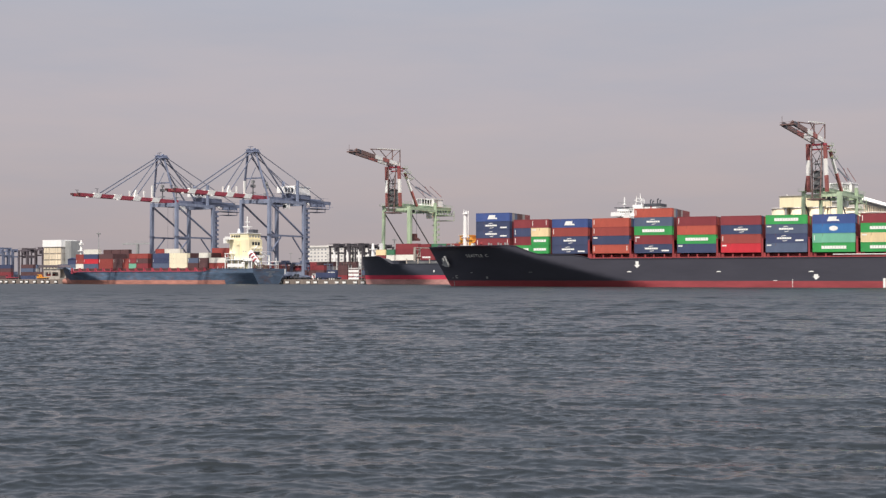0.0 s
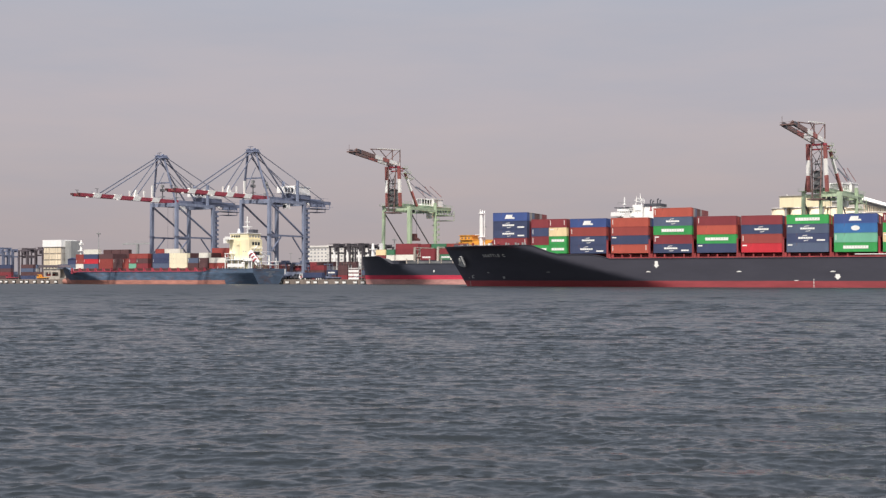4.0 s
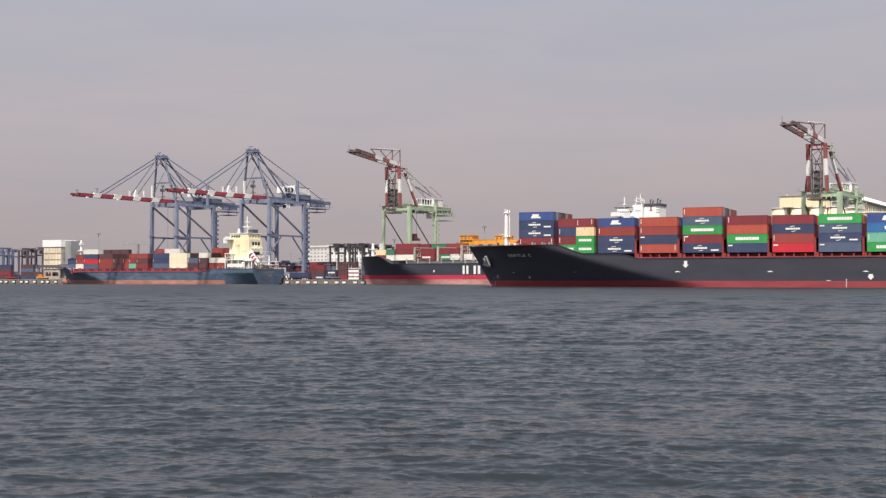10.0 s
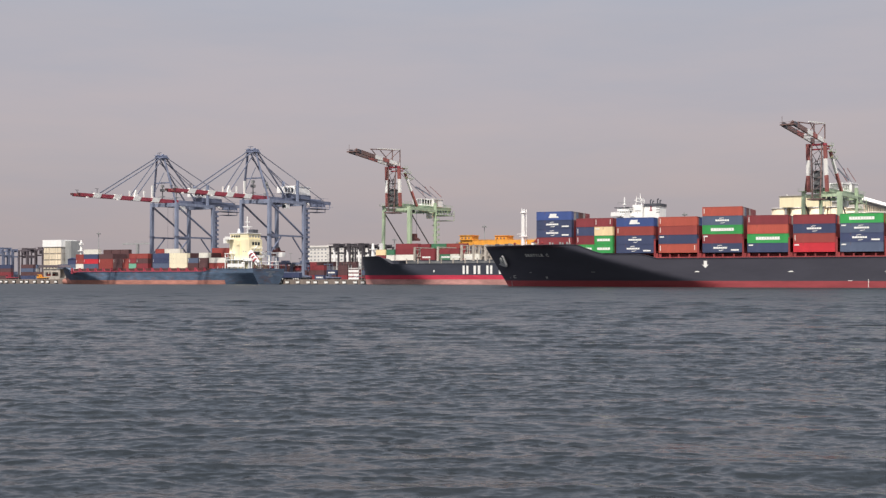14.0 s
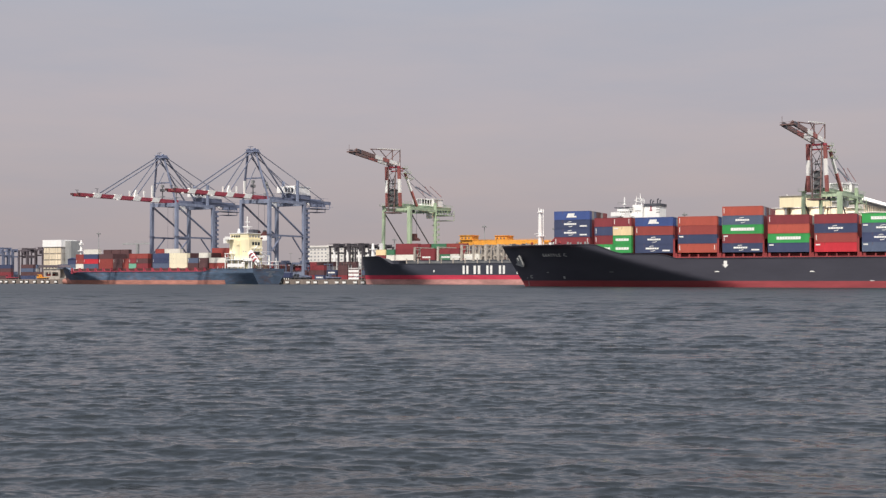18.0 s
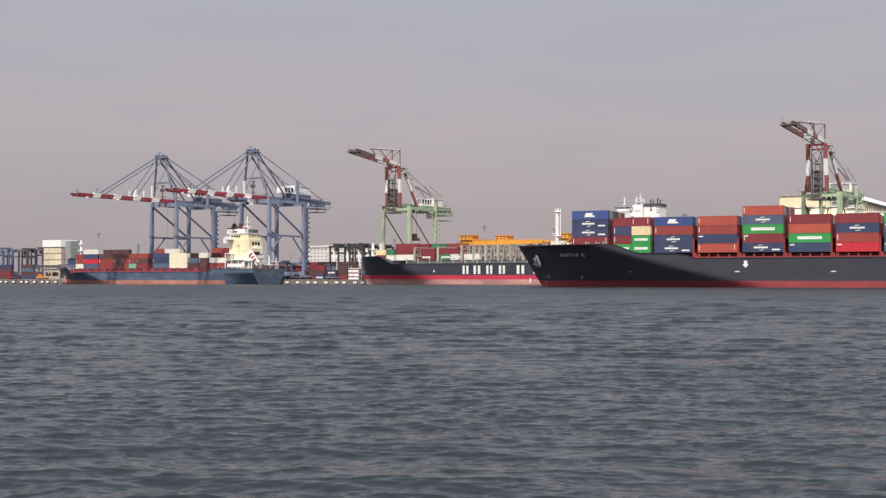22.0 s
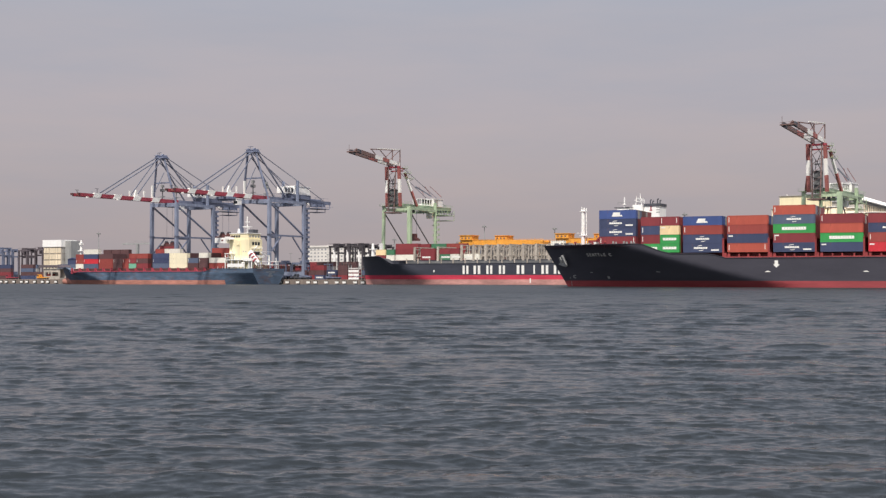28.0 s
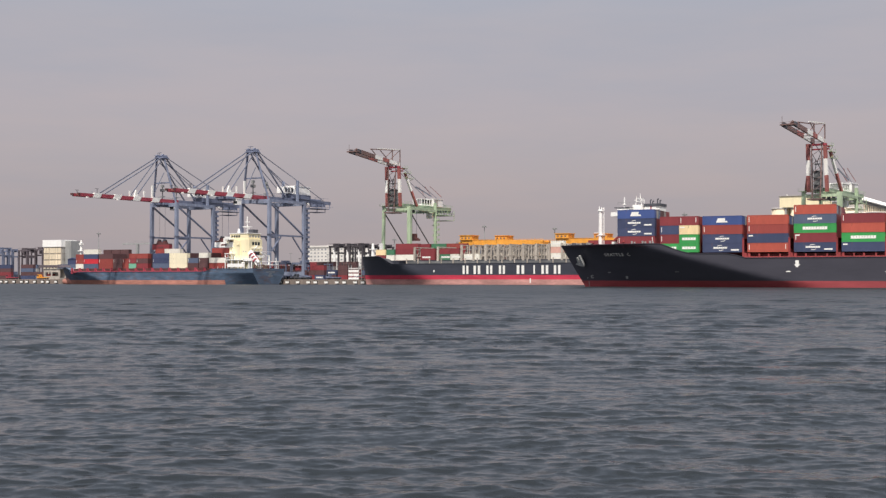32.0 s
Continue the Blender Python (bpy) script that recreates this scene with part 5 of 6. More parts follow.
def green_crane(m):
    """Older crane with a folded, raised boom."""
    c = thing("container_crane", m, "pale green quay crane with a raised, folded red and white boom", "crane", "green quay cranes")
    P = M_CRANE_GREEN
    G, bx, gy = 37.6 - QUAY_Z, 8.2, 27.0
    sides = (-6.8, bx)
    IN = 1.3  # the landside legs stand a little closer together
    for x in sides:
        for y in (0, gy):
            hw = 0.62 if y else 0.95 if x > 0 else 0.68
            xo = x - IN if y else x
            lean = 0.35 if x < 0 and not y else 0.0
            part("leg", Shape().beam((xo - lean, y, 2.2), (xo + lean, y, G + (3.4 if y and x > 0 else 0.8 if x < 0 else 0.2)), hw * 2, hw * 1.7), P, c)
            bogies(c, xo, y, P)
    for y, o in ((0, 0.0), (gy, IN)):
        part("sill_beam", Shape().box(-5.9 - o, y - 0.7, 2.4, bx - 0.9 - o, y + 0.7, 4.2), P, c)
        part("cross_beam", Shape().box(-5.9 - o, y - 0.6, G - 1.7, bx - 0.9 - o, y + 0.6, G - 0.5), P, c)
    part("leg_platform", Shape().box(-8.2, -1.6, G + 0.8, -5.4, 1.6, G + 0.95).box(-8.2, -1.6, G + 1.8, -5.4, -1.5, G + 1.9).box(-8.2, -1.6, G + 0.95, -8.1, -1.5, G + 1.8).box(-5.5, -1.6, G + 0.95, -5.4, -1.5, G + 1.8), P, c)
    for x in sides:
        part("top_beam", Shape().beam((x, 0.9, G - 0.7), (x - IN, gy - 0.7, G - 0.7), 1.1, 1.2), P, c)
        part("portal_beam", Shape().beam((x, 0.9, 13.7), (x - IN, gy - 0.7, 13.7), 0.9, 1.3), P, c)
        part("diagonal_brace", Shape().beam((x, 0.8, G - 2.4), (x - IN, gy - 2.0, 14.4), 0.42), M_RAIL, c)
    for x in (-3.2, 3.2):
        part("girder", Shape().box(x - 0.5, -1.0, G + 0.4, x + 0.5, 49, G + 1.9), P, c)
    for i in range(8):
        part("girder_tie", Shape().box(-2.5, 2 + i * 6.4, G + 0.8, 2.5, 2.6 + i * 6.4, G + 2.2), P, c)
    # striped tower: two upright front legs, two raking back legs
    T = 57.6 - QUAY_Z
    st = [M_BAND_RUST, M_MARK, M_BAND_RUST]
    banded("tower_leg", (-4.0, -0.9, G + 0.4), (-4.2, -1.2, T), 1.35, st, c, (0, 0.34, 0.66, 1))
    banded("tower_leg", (3.3, -0.5, G + 0.4), (2.7, -1.0, T), 1.3, st, c, (0, 0.34, 0.68, 1))
    banded("tower_strut", (5.4, 11.5, G + 1.0), (3.4, 3.4, T - 3.0), 1.0, st, c, (0, 0.46, 0.84, 1))
    banded("tower_strut", (-8.6, 8.5, G + 1.0), (-4.6, 2.0, T - 6.0), 0.8, st, c, (0, 0.50, 0.92, 1))
    part("tower_head", Shape().box(-4.4, -1.7, T - 0.9, 3.5, -0.5, T - 0.1).box(-3.7, 1.6, T - 2.4, 3.4, 2.2, T - 1.8).box(-3.9, -0.6, T - 1.4, -3.3, 2.2, T - 0.8).box(2.7, -0.6, T - 1.4, 3.3, 3.6, T - 0.8), M_BAND_RED, c, "red cross beam at the tower's head")
    part("knee_post", Shape().box(-2.7, -1.4, T - 0.2, -2.1, -0.8, T + 2.2).box(1.8, -1.4, T - 0.2, 2.4, -0.8, T + 2.2), M_BAND_RUST, c)
    hp = Shape()
    for k, (z, d) in enumerate(((T - 0.8, 3.4), (T - 3.2, 5.2), (T - 5.6, 6.8))):
        hp.box(2.6, 1.6 + k, z, 4.4, 1.6 + k + d, z + 0.16).box(4.3, 1.6 + k, z + 1.0, 4.4, 1.6 + k + d, z + 1.12)
        hp.box(4.3, 1.6 + k, z, 4.42, 1.75 + k, z + 1.1).box(4.3, 1.45 + k + d, z, 4.42, 1.6 + k + d, z + 1.1)
        hp.beam((4.0, 2.0 + k, z - 2.3), (4.0, 1.4 + k + d, z), 0.14)
    part("head_platform", hp, P, c, "pale green stepped platforms with thin rails")
    # inner boom upright, outer boom folded forward
    for x in (-2.4, 2.0):
        part("inner_boom", Shape().beam((x * 0.75, -3.6, G - 2.0), (x, -2.4, T + 1.6), 0.4), M_BOOM, c, "rusty brown raised inner boom")
        tip, knee = Vector((x, -36.0, 62.0 - QUAY_Z)), Vector((x, 0.5, T + 0.9))
        cuts = (0, 0.08, 0.40, 0.58, 0.74, 1.0) if x > 0 else (0, 0.12, 0.42, 0.64, 0.86, 1.0)
        mats = [M_DARK, M_BOOM, M_MARK, M_BAND_RUST, M_MARK] if x > 0 else [M_DARK, M_BOOM, M_BAND_RUST, M_MARK, M_BOOM]
        for i in range(5):
            part("outer_boom", Shape().beam(tip.lerp(knee, cuts[i]), tip.lerp(knee, cuts[i + 1]), 0.8, 1.8), mats[i], c)
    for i in range(5):
        z = G + i * 3.6
        part("boom_lacing", Shape().beam((-2.4, -4.2, z), (2.0, -3.9, z + 3.0), 0.16), M_BOOM, c)
    for i in range(6):
        y = -34 + i * 6.2
        z = 61.6 - QUAY_Z + (T + 0.6 - 62.0 + QUAY_Z) * (y + 36.0) / 36.5
        part("boom_lacing", Shape().beam((-2.4, y, z), (2.0, y + (2.4 if i % 2 else -0.6), z), 0.22), M_DARK, c)
    part("boom_tip", Shape().box(-3.0, -37.5, 61.4 - QUAY_Z, 2.6, -34.6, 61.9 - QUAY_Z).box(-3.0, -37.5, 62.5 - QUAY_Z, 2.6, -37.4, 62.6 - QUAY_Z).tube((-2.6, -36, 61.9 - QUAY_Z), (-2.6, -36, 65.0 - QUAY_Z), 0.09, n=5).tube((0.6, -36, 61.9 - QUAY_Z), (1.8, -36, 62.9 - QUAY_Z), 0.5, n=8), M_BOOM, c, "rusty boom tip with sheaves")
    # post and ties above the knee
    for x in (-2.4, 2.0):
        part("stay_post", Shape().beam((x, 1.2, T), (x, 1.2, T + 8.6), 0.4), M_BOOM, c)
        part("boom_stay", Shape().beam((x, 1.2, T + 8.3), (x, -18.5, T + 7.0), 0.42), M_BOOM if x < 0 else M_MARK, c)
        part("boom_stay", Shape().beam((x, -18.0, T + 7.2), (x, -11.0, T + 3.2), 0.3), M_BOOM, c)
        part("boom_stay", Shape().beam((x, 1.0, T + 8.0), (x, -8.0, T + 2.6), 0.26), M_BOOM, c)
        part("back_stay", Shape().beam((x * 1.4, 45.0, G + 2.4), (x, 3.0, T), 0.2), M_ROPE, c)
    part("back_stay", Shape().beam((2.8, 30.0, G + 7.0), (2.6, 15.0, T - 9.0), 0.5), M_ROPE, c, "dark grey back stay link")
    part("cross_tie", Shape().beam((-2.4, 1.2, T + 8.2), (2.0, 1.2, T + 8.2), 0.3), M_BOOM, c)
    for x in (-1.0, 2.6):
        part("house_stay", Shape().beam((x, 41.0, G + 7.2), (x, 29.0, G + 12.0), 0.2), M_BAND_RUST, c)
        part("house_stay", Shape().beam((x, 24.0, G + 11.6), (x, 29.0, G + 8.0), 0.18), M_BAND_RUST, c)
    # grey ladder cage and hoist panel between the front legs
    cage = Shape()
    for x in (-1.8, 1.1):
        for y in (-3.0, 0.4):
            cage.box(x, y, G - 2.6, x + 0.2, y + 0.2, T - 6)
    for k in range(6):
        z = G - 2.4 + k * 2.8
        cage.box(-1.8, -3.0, z, 1.3, 0.6, z + 0.1).beam((-1.7, -2.9, z), (1.2, -2.9, z + 2.8), 0.1)
    part("ladder_cage", cage, M_RAIL, c, "grey lattice ladder cage")
    part("hoist_panel", Shape().box(-1.5, -2.4, G + 1.2, 1.2, 0.2, G + 8.4).box(-1.7, -2.6, G + 8.4, 1.4, 0.4, G + 8.6), M_RAIL, c, "grey hoist panel")
    part("boom_rest", Shape().beam((-2.8, -2.0, T - 3.0), (1.4, -2.0, G + 9.0), 0.22).beam((2.0, -2.0, T - 2.0), (-0.6, -2.0, T - 9.0), 0.2), M_DARK, c)
    part("cage_foot", Shape().box(-3.4, -5.2, G - 3.0, 2.6, 2.2, G - 2.5).box(-3.4, -5.2, G - 1.5, 2.6, -5.1, G - 1.4).box(-3.4, -5.2, G - 2.5, -3.3, -5.1, G - 1.4).box(2.5, -5.2, G - 2.5, 2.6, -5.1, G - 1.4), M_BOOM, c)
    # cable festoon and hanging gear below the girders
    for i in range(14):
        y = 14 + i * 2.6
        part("cable_loop", Shape().beam((3.9, y, G + 0.3), (3.9, y + 1.3, G - 1.6 - i % 3 * 0.5), 0.18).beam((3.9, y + 1.3, G - 1.6 - i % 3 * 0.5), (3.9, y + 2.6, G + 0.3), 0.18), M_DARK, c)
    for y in (16, 22, 29, 40, 45):
        part("hanging_gear", Shape().box(-3.9, y, G - 1.6, -3.0, y + 1.6, G + 0.2), M_DARK, c)
    sp = part("spreader", Shape().box(-2.0, 17.0, 20.6, 2.0, 19.0, 21.2).box(-1.4, 17.4, 21.2, 1.4, 18.6, 23.2).box(-3.0, 17.2, 19.6, 3.0, 18.8, 20.6), M_SPREADER, c, "brown lifting beam hanging from the trolley")
    for x in (-1.2, 1.2):
        part("hoist_rope", Shape().beam((x, 18, 23.2), (x, 18, G + 0.4), 0.1), M_ROPE, sp)
    mh = part("machinery_house", Shape().box(-0.6, 30.5, G + 1.95, 4.0, 39.6, G + 5.65).box(-0.8, 30.3, G + 5.65, 4.2, 39.8, G + 5.9), M_WHITE, c, "white machinery house")
    part("house_panel", Shape().box(3.98, 31.0, G + 2.25, 4.05, 34.6, G + 5.35), M_BUILD_G, mh)
    fr = Shape().box(-2.2, 20.0, G + 5.05, 3.2, 30.2, G + 5.35).box(-2.2, 20.0, G + 1.95, 3.2, 30.2, G + 2.75)
    for y in (20.0, 22.6, 25.2, 27.8, 29.9):
        fr.box(2.9, y, G + 2.75, 3.2, y + 0.3, G + 5.05).box(-2.2, y, G + 2.75, -1.9, y + 0.3, G + 5.05)
    an = part("house_annex", fr, M_WHITE, mh, "white open-framed annex")
    for i in range(4):
        part("house_window", Shape().box(2.7, 20.3 + i * 2.6, G + 2.75, 2.8, 22.6 + i * 2.6, G + 5.05), M_GLASS, an)
    for k, (y0, y1) in enumerate(((1.0, 15.0), (19.5, 30.0), (40.0, 50.0))):
        rl = Shape().box(4.0, y0, G + 3, 4.08, y1, G + 3.1).box(4.0, y0, G + 2.45, 4.08, y1, G + 2.52)
        for i in range(5):
            y = y0 + (y1 - y0 - 0.1) * i / 4
            rl.box(4.0, y, G + 1.9, 4.1, y + 0.1, G + 3.1)
        part("girder_rail", rl, P, c)
    part("tail_platform", Shape().box(-4.4, 38, G - 2.2, 4.4, 51, G - 1.9).box(-3.0, 42, G - 0.6, 3.0, 49, G + 0.4).box(4.3, 38, G - 1.0, 4.4, 51, G - 0.85).box(4.2, 38, G - 2.0, 4.4, 38.3, G + 0.4).box(4.2, 44, G - 2.0, 4.4, 44.3, G + 0.4).box(4.2, 50.7, G - 4.6, 4.4, 51, G + 0.4).box(-3.8, 44, G - 4.8, 4.4, 51, G - 4.6), P, c)
    part("operator_cab", Shape().box(-2.0, 33.0, G - 4.0, 1.0, 36.0, G - 0.6), M_WHITE, c, "white operator cab")
    stair_tower(c, bx - IN - 0.4, gy - 1.2, 4.2, G - 2, P)
    part("leg_ladder", Shape().box(-8.1, -1.8, 14.5, -6.6, 0.2, 18.0), M_WHITE, c)
    return c


green_crane(quay_pose(-317.4, 503, QUAY_Z))
green_crane(quay_pose(-114.2, 503, QUAY_Z, -5.0))


# ---- container yard and what stands behind it ----
def yard_gantry(m, w, h, depth, mat, trim, label, group, pale=False):
    """Rubber-tyred yard gantry: four legs, two top girders, trolley with cab."""
    g = thing("yard_gantry", m, label, "gantry crane", group)
    for x in (0, w):
        for y in (0, depth):
            part("leg", Shape().box(x - 0.45, y - 0.5, 1.6, x + 0.45, y + 0.5, h + 0.6), mat, g)
            t = part("wheel_bogie", Shape().box(x - 0.5, y - 2.4, 1.0, x + 0.5, y + 2.4, 1.9), mat, g)
            for dy in (-1.6, 1.6):
                part("tyre", Shape().tube((x - 0.4, y + dy, 0.8), (x + 0.4, y + dy, 0.8), 0.8, n=10), M_RUBBER, t)
        part("sill_beam", Shape().box(x - 0.5, 0.6, 1.9, x + 0.5, depth - 0.6, 3.2), mat, g)
        part("end_tie", Shape().box(x - 0.4, 0.6, h - 3.6, x + 0.4, depth - 0.6, h - 2.6), mat, g)
    for y in (0, depth):
        part("top_girder", Shape().box(-0.7, y - 0.7, h + 0.6, w + 0.7, y + 0.7, h + 1.7), mat, g)
        part("girder_rail", Shape().box(-0.7, y - 0.72, h + 2.9, w + 1.4, y - 0.62, h + 3.05), mat, g)
    part("trolley", Shape().box(w * 0.35, -0.2, h + 1.7, w * 0.35 + min(5.0, w * 0.5), depth + 0.2, h + 2.9), trim, g)
    part("operator_cab", Shape().box(w * 0.55, -0.6, h - 2.2, w * 0.55 + 1.4, 1.6, h + 0.5), trim, g)
    part("power_pack", Shape().box(w - 1.6, 1.6, 3.2, w + 0.8, depth - 1.6, 6.0), trim, g)
    if pale:
        part("stair_cladding", Shape().box(w * 0.4, -0.4, 5.0, w * 0.4 + 1.3, 0.4, h - 1.0), M_WHITE, g, "white stair cladding")
        part("cable_reel_guard", Shape().box(w * 0.45 - 2.2, 0.5, h - 6, w * 0.45 + 3.4, 0.9, h - 4.4), M_WHITE, g)
    return g


def build_yard():
    grp = "yard gantries"
    for i, (p, n, w) in enumerate(((-782, 640, 7.5), (-776, 655, 6.0), (-765, 640, 5.0), (-752, 652, 5.0), (-744, 642, 9.0), (-733, 648, 8.0), (-721, 655, 6.0))):
        tone = M_CRANE_SHADE if i < 3 else M_BROWN
        yard_gantry(quay_pose(p, n, QUAY_Z), w, 20.0 + i % 3 * 0.7, 9.0, tone, tone, "blue-grey steel yard gantry crane in the container yard" if i < 3 else "dark brown steel yard gantry crane in the container yard", grp)
    for p, n, w in ((-453.0, 640, 6.4), (-442.4, 641, 3.9), (-433.6, 640, 5.4), (-445.5, 668, 6.0), (-437.0, 672, 5.5)):
        yard_gantry(quay_pose(p, n, QUAY_Z), w, 20.0, 9.0, M_GANTRY_DARK, M_GANTRY_DARK, "dark steel yard gantry crane with white stair cladding", grp, True)
    rng = random.Random(21)
    grp = "containers stacked in the yard"
    tones = ["brown", "brown", "navy", "maroon", "slate", "brown", "slate", "grey", "maroon", "navy", "brown"]

    def stack(p, n, high, ln=12.2):
        for k in range(high):
            add_container(quay_pose(p, n, QUAY_Z + 0.01 + 2.6 * k), rng.choice(tones), ln, 2.59, (), grp, full=False)
    # between the feeder's stern and the black ship's bow
    for i in range(13):
        stack(-470 + i * 12.8, 575 + rng.uniform(-8, 8), rng.choice((2, 3, 3, 4)))
    for i in range(9):
        stack(-420 + i * 12.8, 546 + rng.uniform(-6, 6), rng.choice((1, 2, 2, 3)), rng.choice((6.06, 12.2)))
    for p, n, tiers in ((-399, 533, ("slate", "brown")), (-392.4, 534, ("maroon", "brown")), (-386, 531, ("navy", "brown", "maroon")), (-379.5, 533, ("brown", "navy")), (-373, 534, ("maroon", "brown", "brown")), (-366.4, 535, ("navy", "maroon")), (-360, 537, ("brown", "slate"))):
        for k, c in enumerate(tiers):
            add_container(quay_pose(p, n, QUAY_Z + 0.01 + 2.6 * k), c, 6.06, 2.59, ("half",) if c == "navy" else (), grp)
    # beyond the feeder's bow
    for i in range(11):
        stack(-748 + i * 12.6, 600 + rng.uniform(-10, 10), rng.choice((2, 3, 3, 4, 4)), rng.choice((6.06, 12.2)))
    for i in range(7):
        stack(-640 + i * 6.6, 560, rng.choice((1, 1, 2)), 6.06)
    # seen past the black ship's deck
    for i in range(6):
        stack(-318 + i * 12.8, 566, rng.choice((5, 6, 6)))
    for k in range(8):
        add_container(quay_pose(-326.6, 580, QUAY_Z + 0.01 + 2.6 * k), "slate" if k < 7 else "grey", 9.0, 2.59, (), grp, full=False)


build_yard()


def straddle_carrier(m, mat, label):
    """Tall wheeled frame that carries boxes between its legs."""
    g = thing("straddle_carrier", m, label, "carrier", "straddle carriers")
    for y in (0, 4.4):
        for x in (0, 2.8, 5.6, 8.4):
            part("leg", Shape().box(x, y, 1.2, x + 0.5, y + 0.6, 9.0 if x in (0, 8.4) else 2.4), mat, g)
            part("tyre", Shape().tube((x + 0.25, y + 0.05, 0.75), (x + 0.25, y + 0.55, 0.75), 0.75, n=10), M_RUBBER, g)
        part("lower_rail", Shape().box(0, y, 2.0, 8.9, y + 0.6, 2.6), mat, g)
        part("upper_rail", Shape().box(0, y, 8.4, 8.9, y + 0.6, 9.2), mat, g)
    part("top_deck", Shape().box(0.2, 0, 9.2, 8.7, 5.0, 9.6).box(5.2, 0.6, 9.6, 8.2, 4.4, 10.6), mat, g)
    part("operator_cab", Shape().box(-1.6, 1.4, 7.2, 0.0, 3.6, 9.2), M_WHITE, g)


for k, (sp, sn) in enumerate(((-418, 536), (-409, 541), (-700, 560), (-672, 548))):
    tone, word = ((M_CRANE_SHADE, "blue-grey"), (M_CRANE_SHADE, "blue-grey"), (M_BROWN, "dark brown"), (M_BROWN, "dark brown"))[k]
    straddle_carrier(quay_pose(sp, sn, QUAY_Z), tone, word + " straddle carrier standing in the yard")


def orange_gantry(m, span, box_at):
    """Rail-mounted gantry with a long girder and machine house."""
    g = thing("rail_gantry", m, "orange rail-mounted gantry crane with a long box girder", "gantry crane", "orange gantries")
    for y in (0, 7.0):
        part("main_girder", Shape().prism([(7.0, 17.0), (span * 0.8, 17.4), (span, 18.6), (span, 20.0), (7.0, 20.6), (0, 20.6), (0, 19.0)], y - 0.8, y + 0.8), M_ORANGE, g)
    part("girder_tie", Shape().box(-1.0, -0.8, 16.6, 1.0, 7.8, 19.6), M_ORANGE, g)
    part("girder_tie", Shape().box(span - 1.4, -0.8, 17.4, span, 7.8, 19.2), M_ORANGE, g)
    mh = part("machine_house", Shape().box(box_at, -1.4, 20.6, box_at + 7.0, 6.0, 22.8), M_ORANGE, g, "orange machine house")
    part("house_roof", Shape().box(box_at - 0.4, -1.7, 22.8, box_at + 7.4, 6.3, 23.1), M_ORANGE, mh)
    for i in range(3):
        part("house_window", Shape().box(box_at + 0.9 + i * 2.0, -1.46, 21.2, box_at + 1.8 + i * 2.0, -1.38, 22.0), M_BOOM, mh)
    for x in (3.0, span - 6.0):
        for y in (0, 7.0):
            part("leg", Shape().beam((x, y - 2.5 + y * 0.7, 0.8), (x, y, 16.8), 1.2), M_ORANGE, g)
        part("sill_beam", Shape().box(x - 0.6, -4.0, 0.4, x + 0.6, 11.4, 1.5), M_ORANGE, g)
    part("walkway_rail", Shape().box(box_at + 7, -1.0, 20.6, span, -0.9, 20.7), M_ORANGE, g)
    for i in range(9):
        x = box_at + 8 + i * (span - box_at - 8) / 9
        part("rail_post", Shape().box(x, -1.0, 19.2, x + 0.1, -0.9, 20.7), M_ORANGE, g)
    return g


orange_gantry(quay_pose(-306.7, 550, QUAY_Z), 47, 0.0)
orange_gantry(quay_pose(-300.0, 563, QUAY_Z), 44, 7.0)
orange_gantry(quay_pose(-252.6, 550, QUAY_Z), 46, 0.0)
orange_gantry(quay_pose(-246.0, 563, QUAY_Z), 44, 8.5)


def flat_block(name, m, w, d, floors, fh, bays, mat, label, parapet=None, group=""):
    """A building with framed windows on the two faces that show."""
    b = thing(name, m, label, "building", group)
    h = floors * fh
    wall = part("wall", Shape().box(0, 0, 0, w, d, h), mat, b)
    part("roof", Shape().box(-0.4, -0.4, h, w + 0.4, d + 0.4, h + 0.5), M_BUILD_G, b)
    if parapet:
        part("parapet", Shape().box(-0.5, -0.5, h + 0.5, w + 0.5, d + 0.5, h + parapet), M_BUILD_W, b, "white roof storey")
    for k in range(floors):
        z = k * fh + fh * 0.32
        for i in range(bays):
            x = (i + 0.22) * w / bays
            wn = part("window", Shape().box(x, -0.06, z, x + w / bays * 0.5, 0.05, z + fh * 0.36), M_GLASS_FAR, wall)
            part("sill", Shape().box(x - 0.1, -0.16, z - 0.14, x + w / bays * 0.56 + 0.1, 0.02, z), M_BUILD_W, wn)
        nd = max(2, int(d / (w / bays)))
        for i in range(nd):
            y = (i + 0.22) * d / nd
            part("window", Shape().box(w - 0.05, y, z, w + 0.06, y + d / nd * 0.56, z + fh * 0.42), M_GLASS_FAR, wall)
    return b


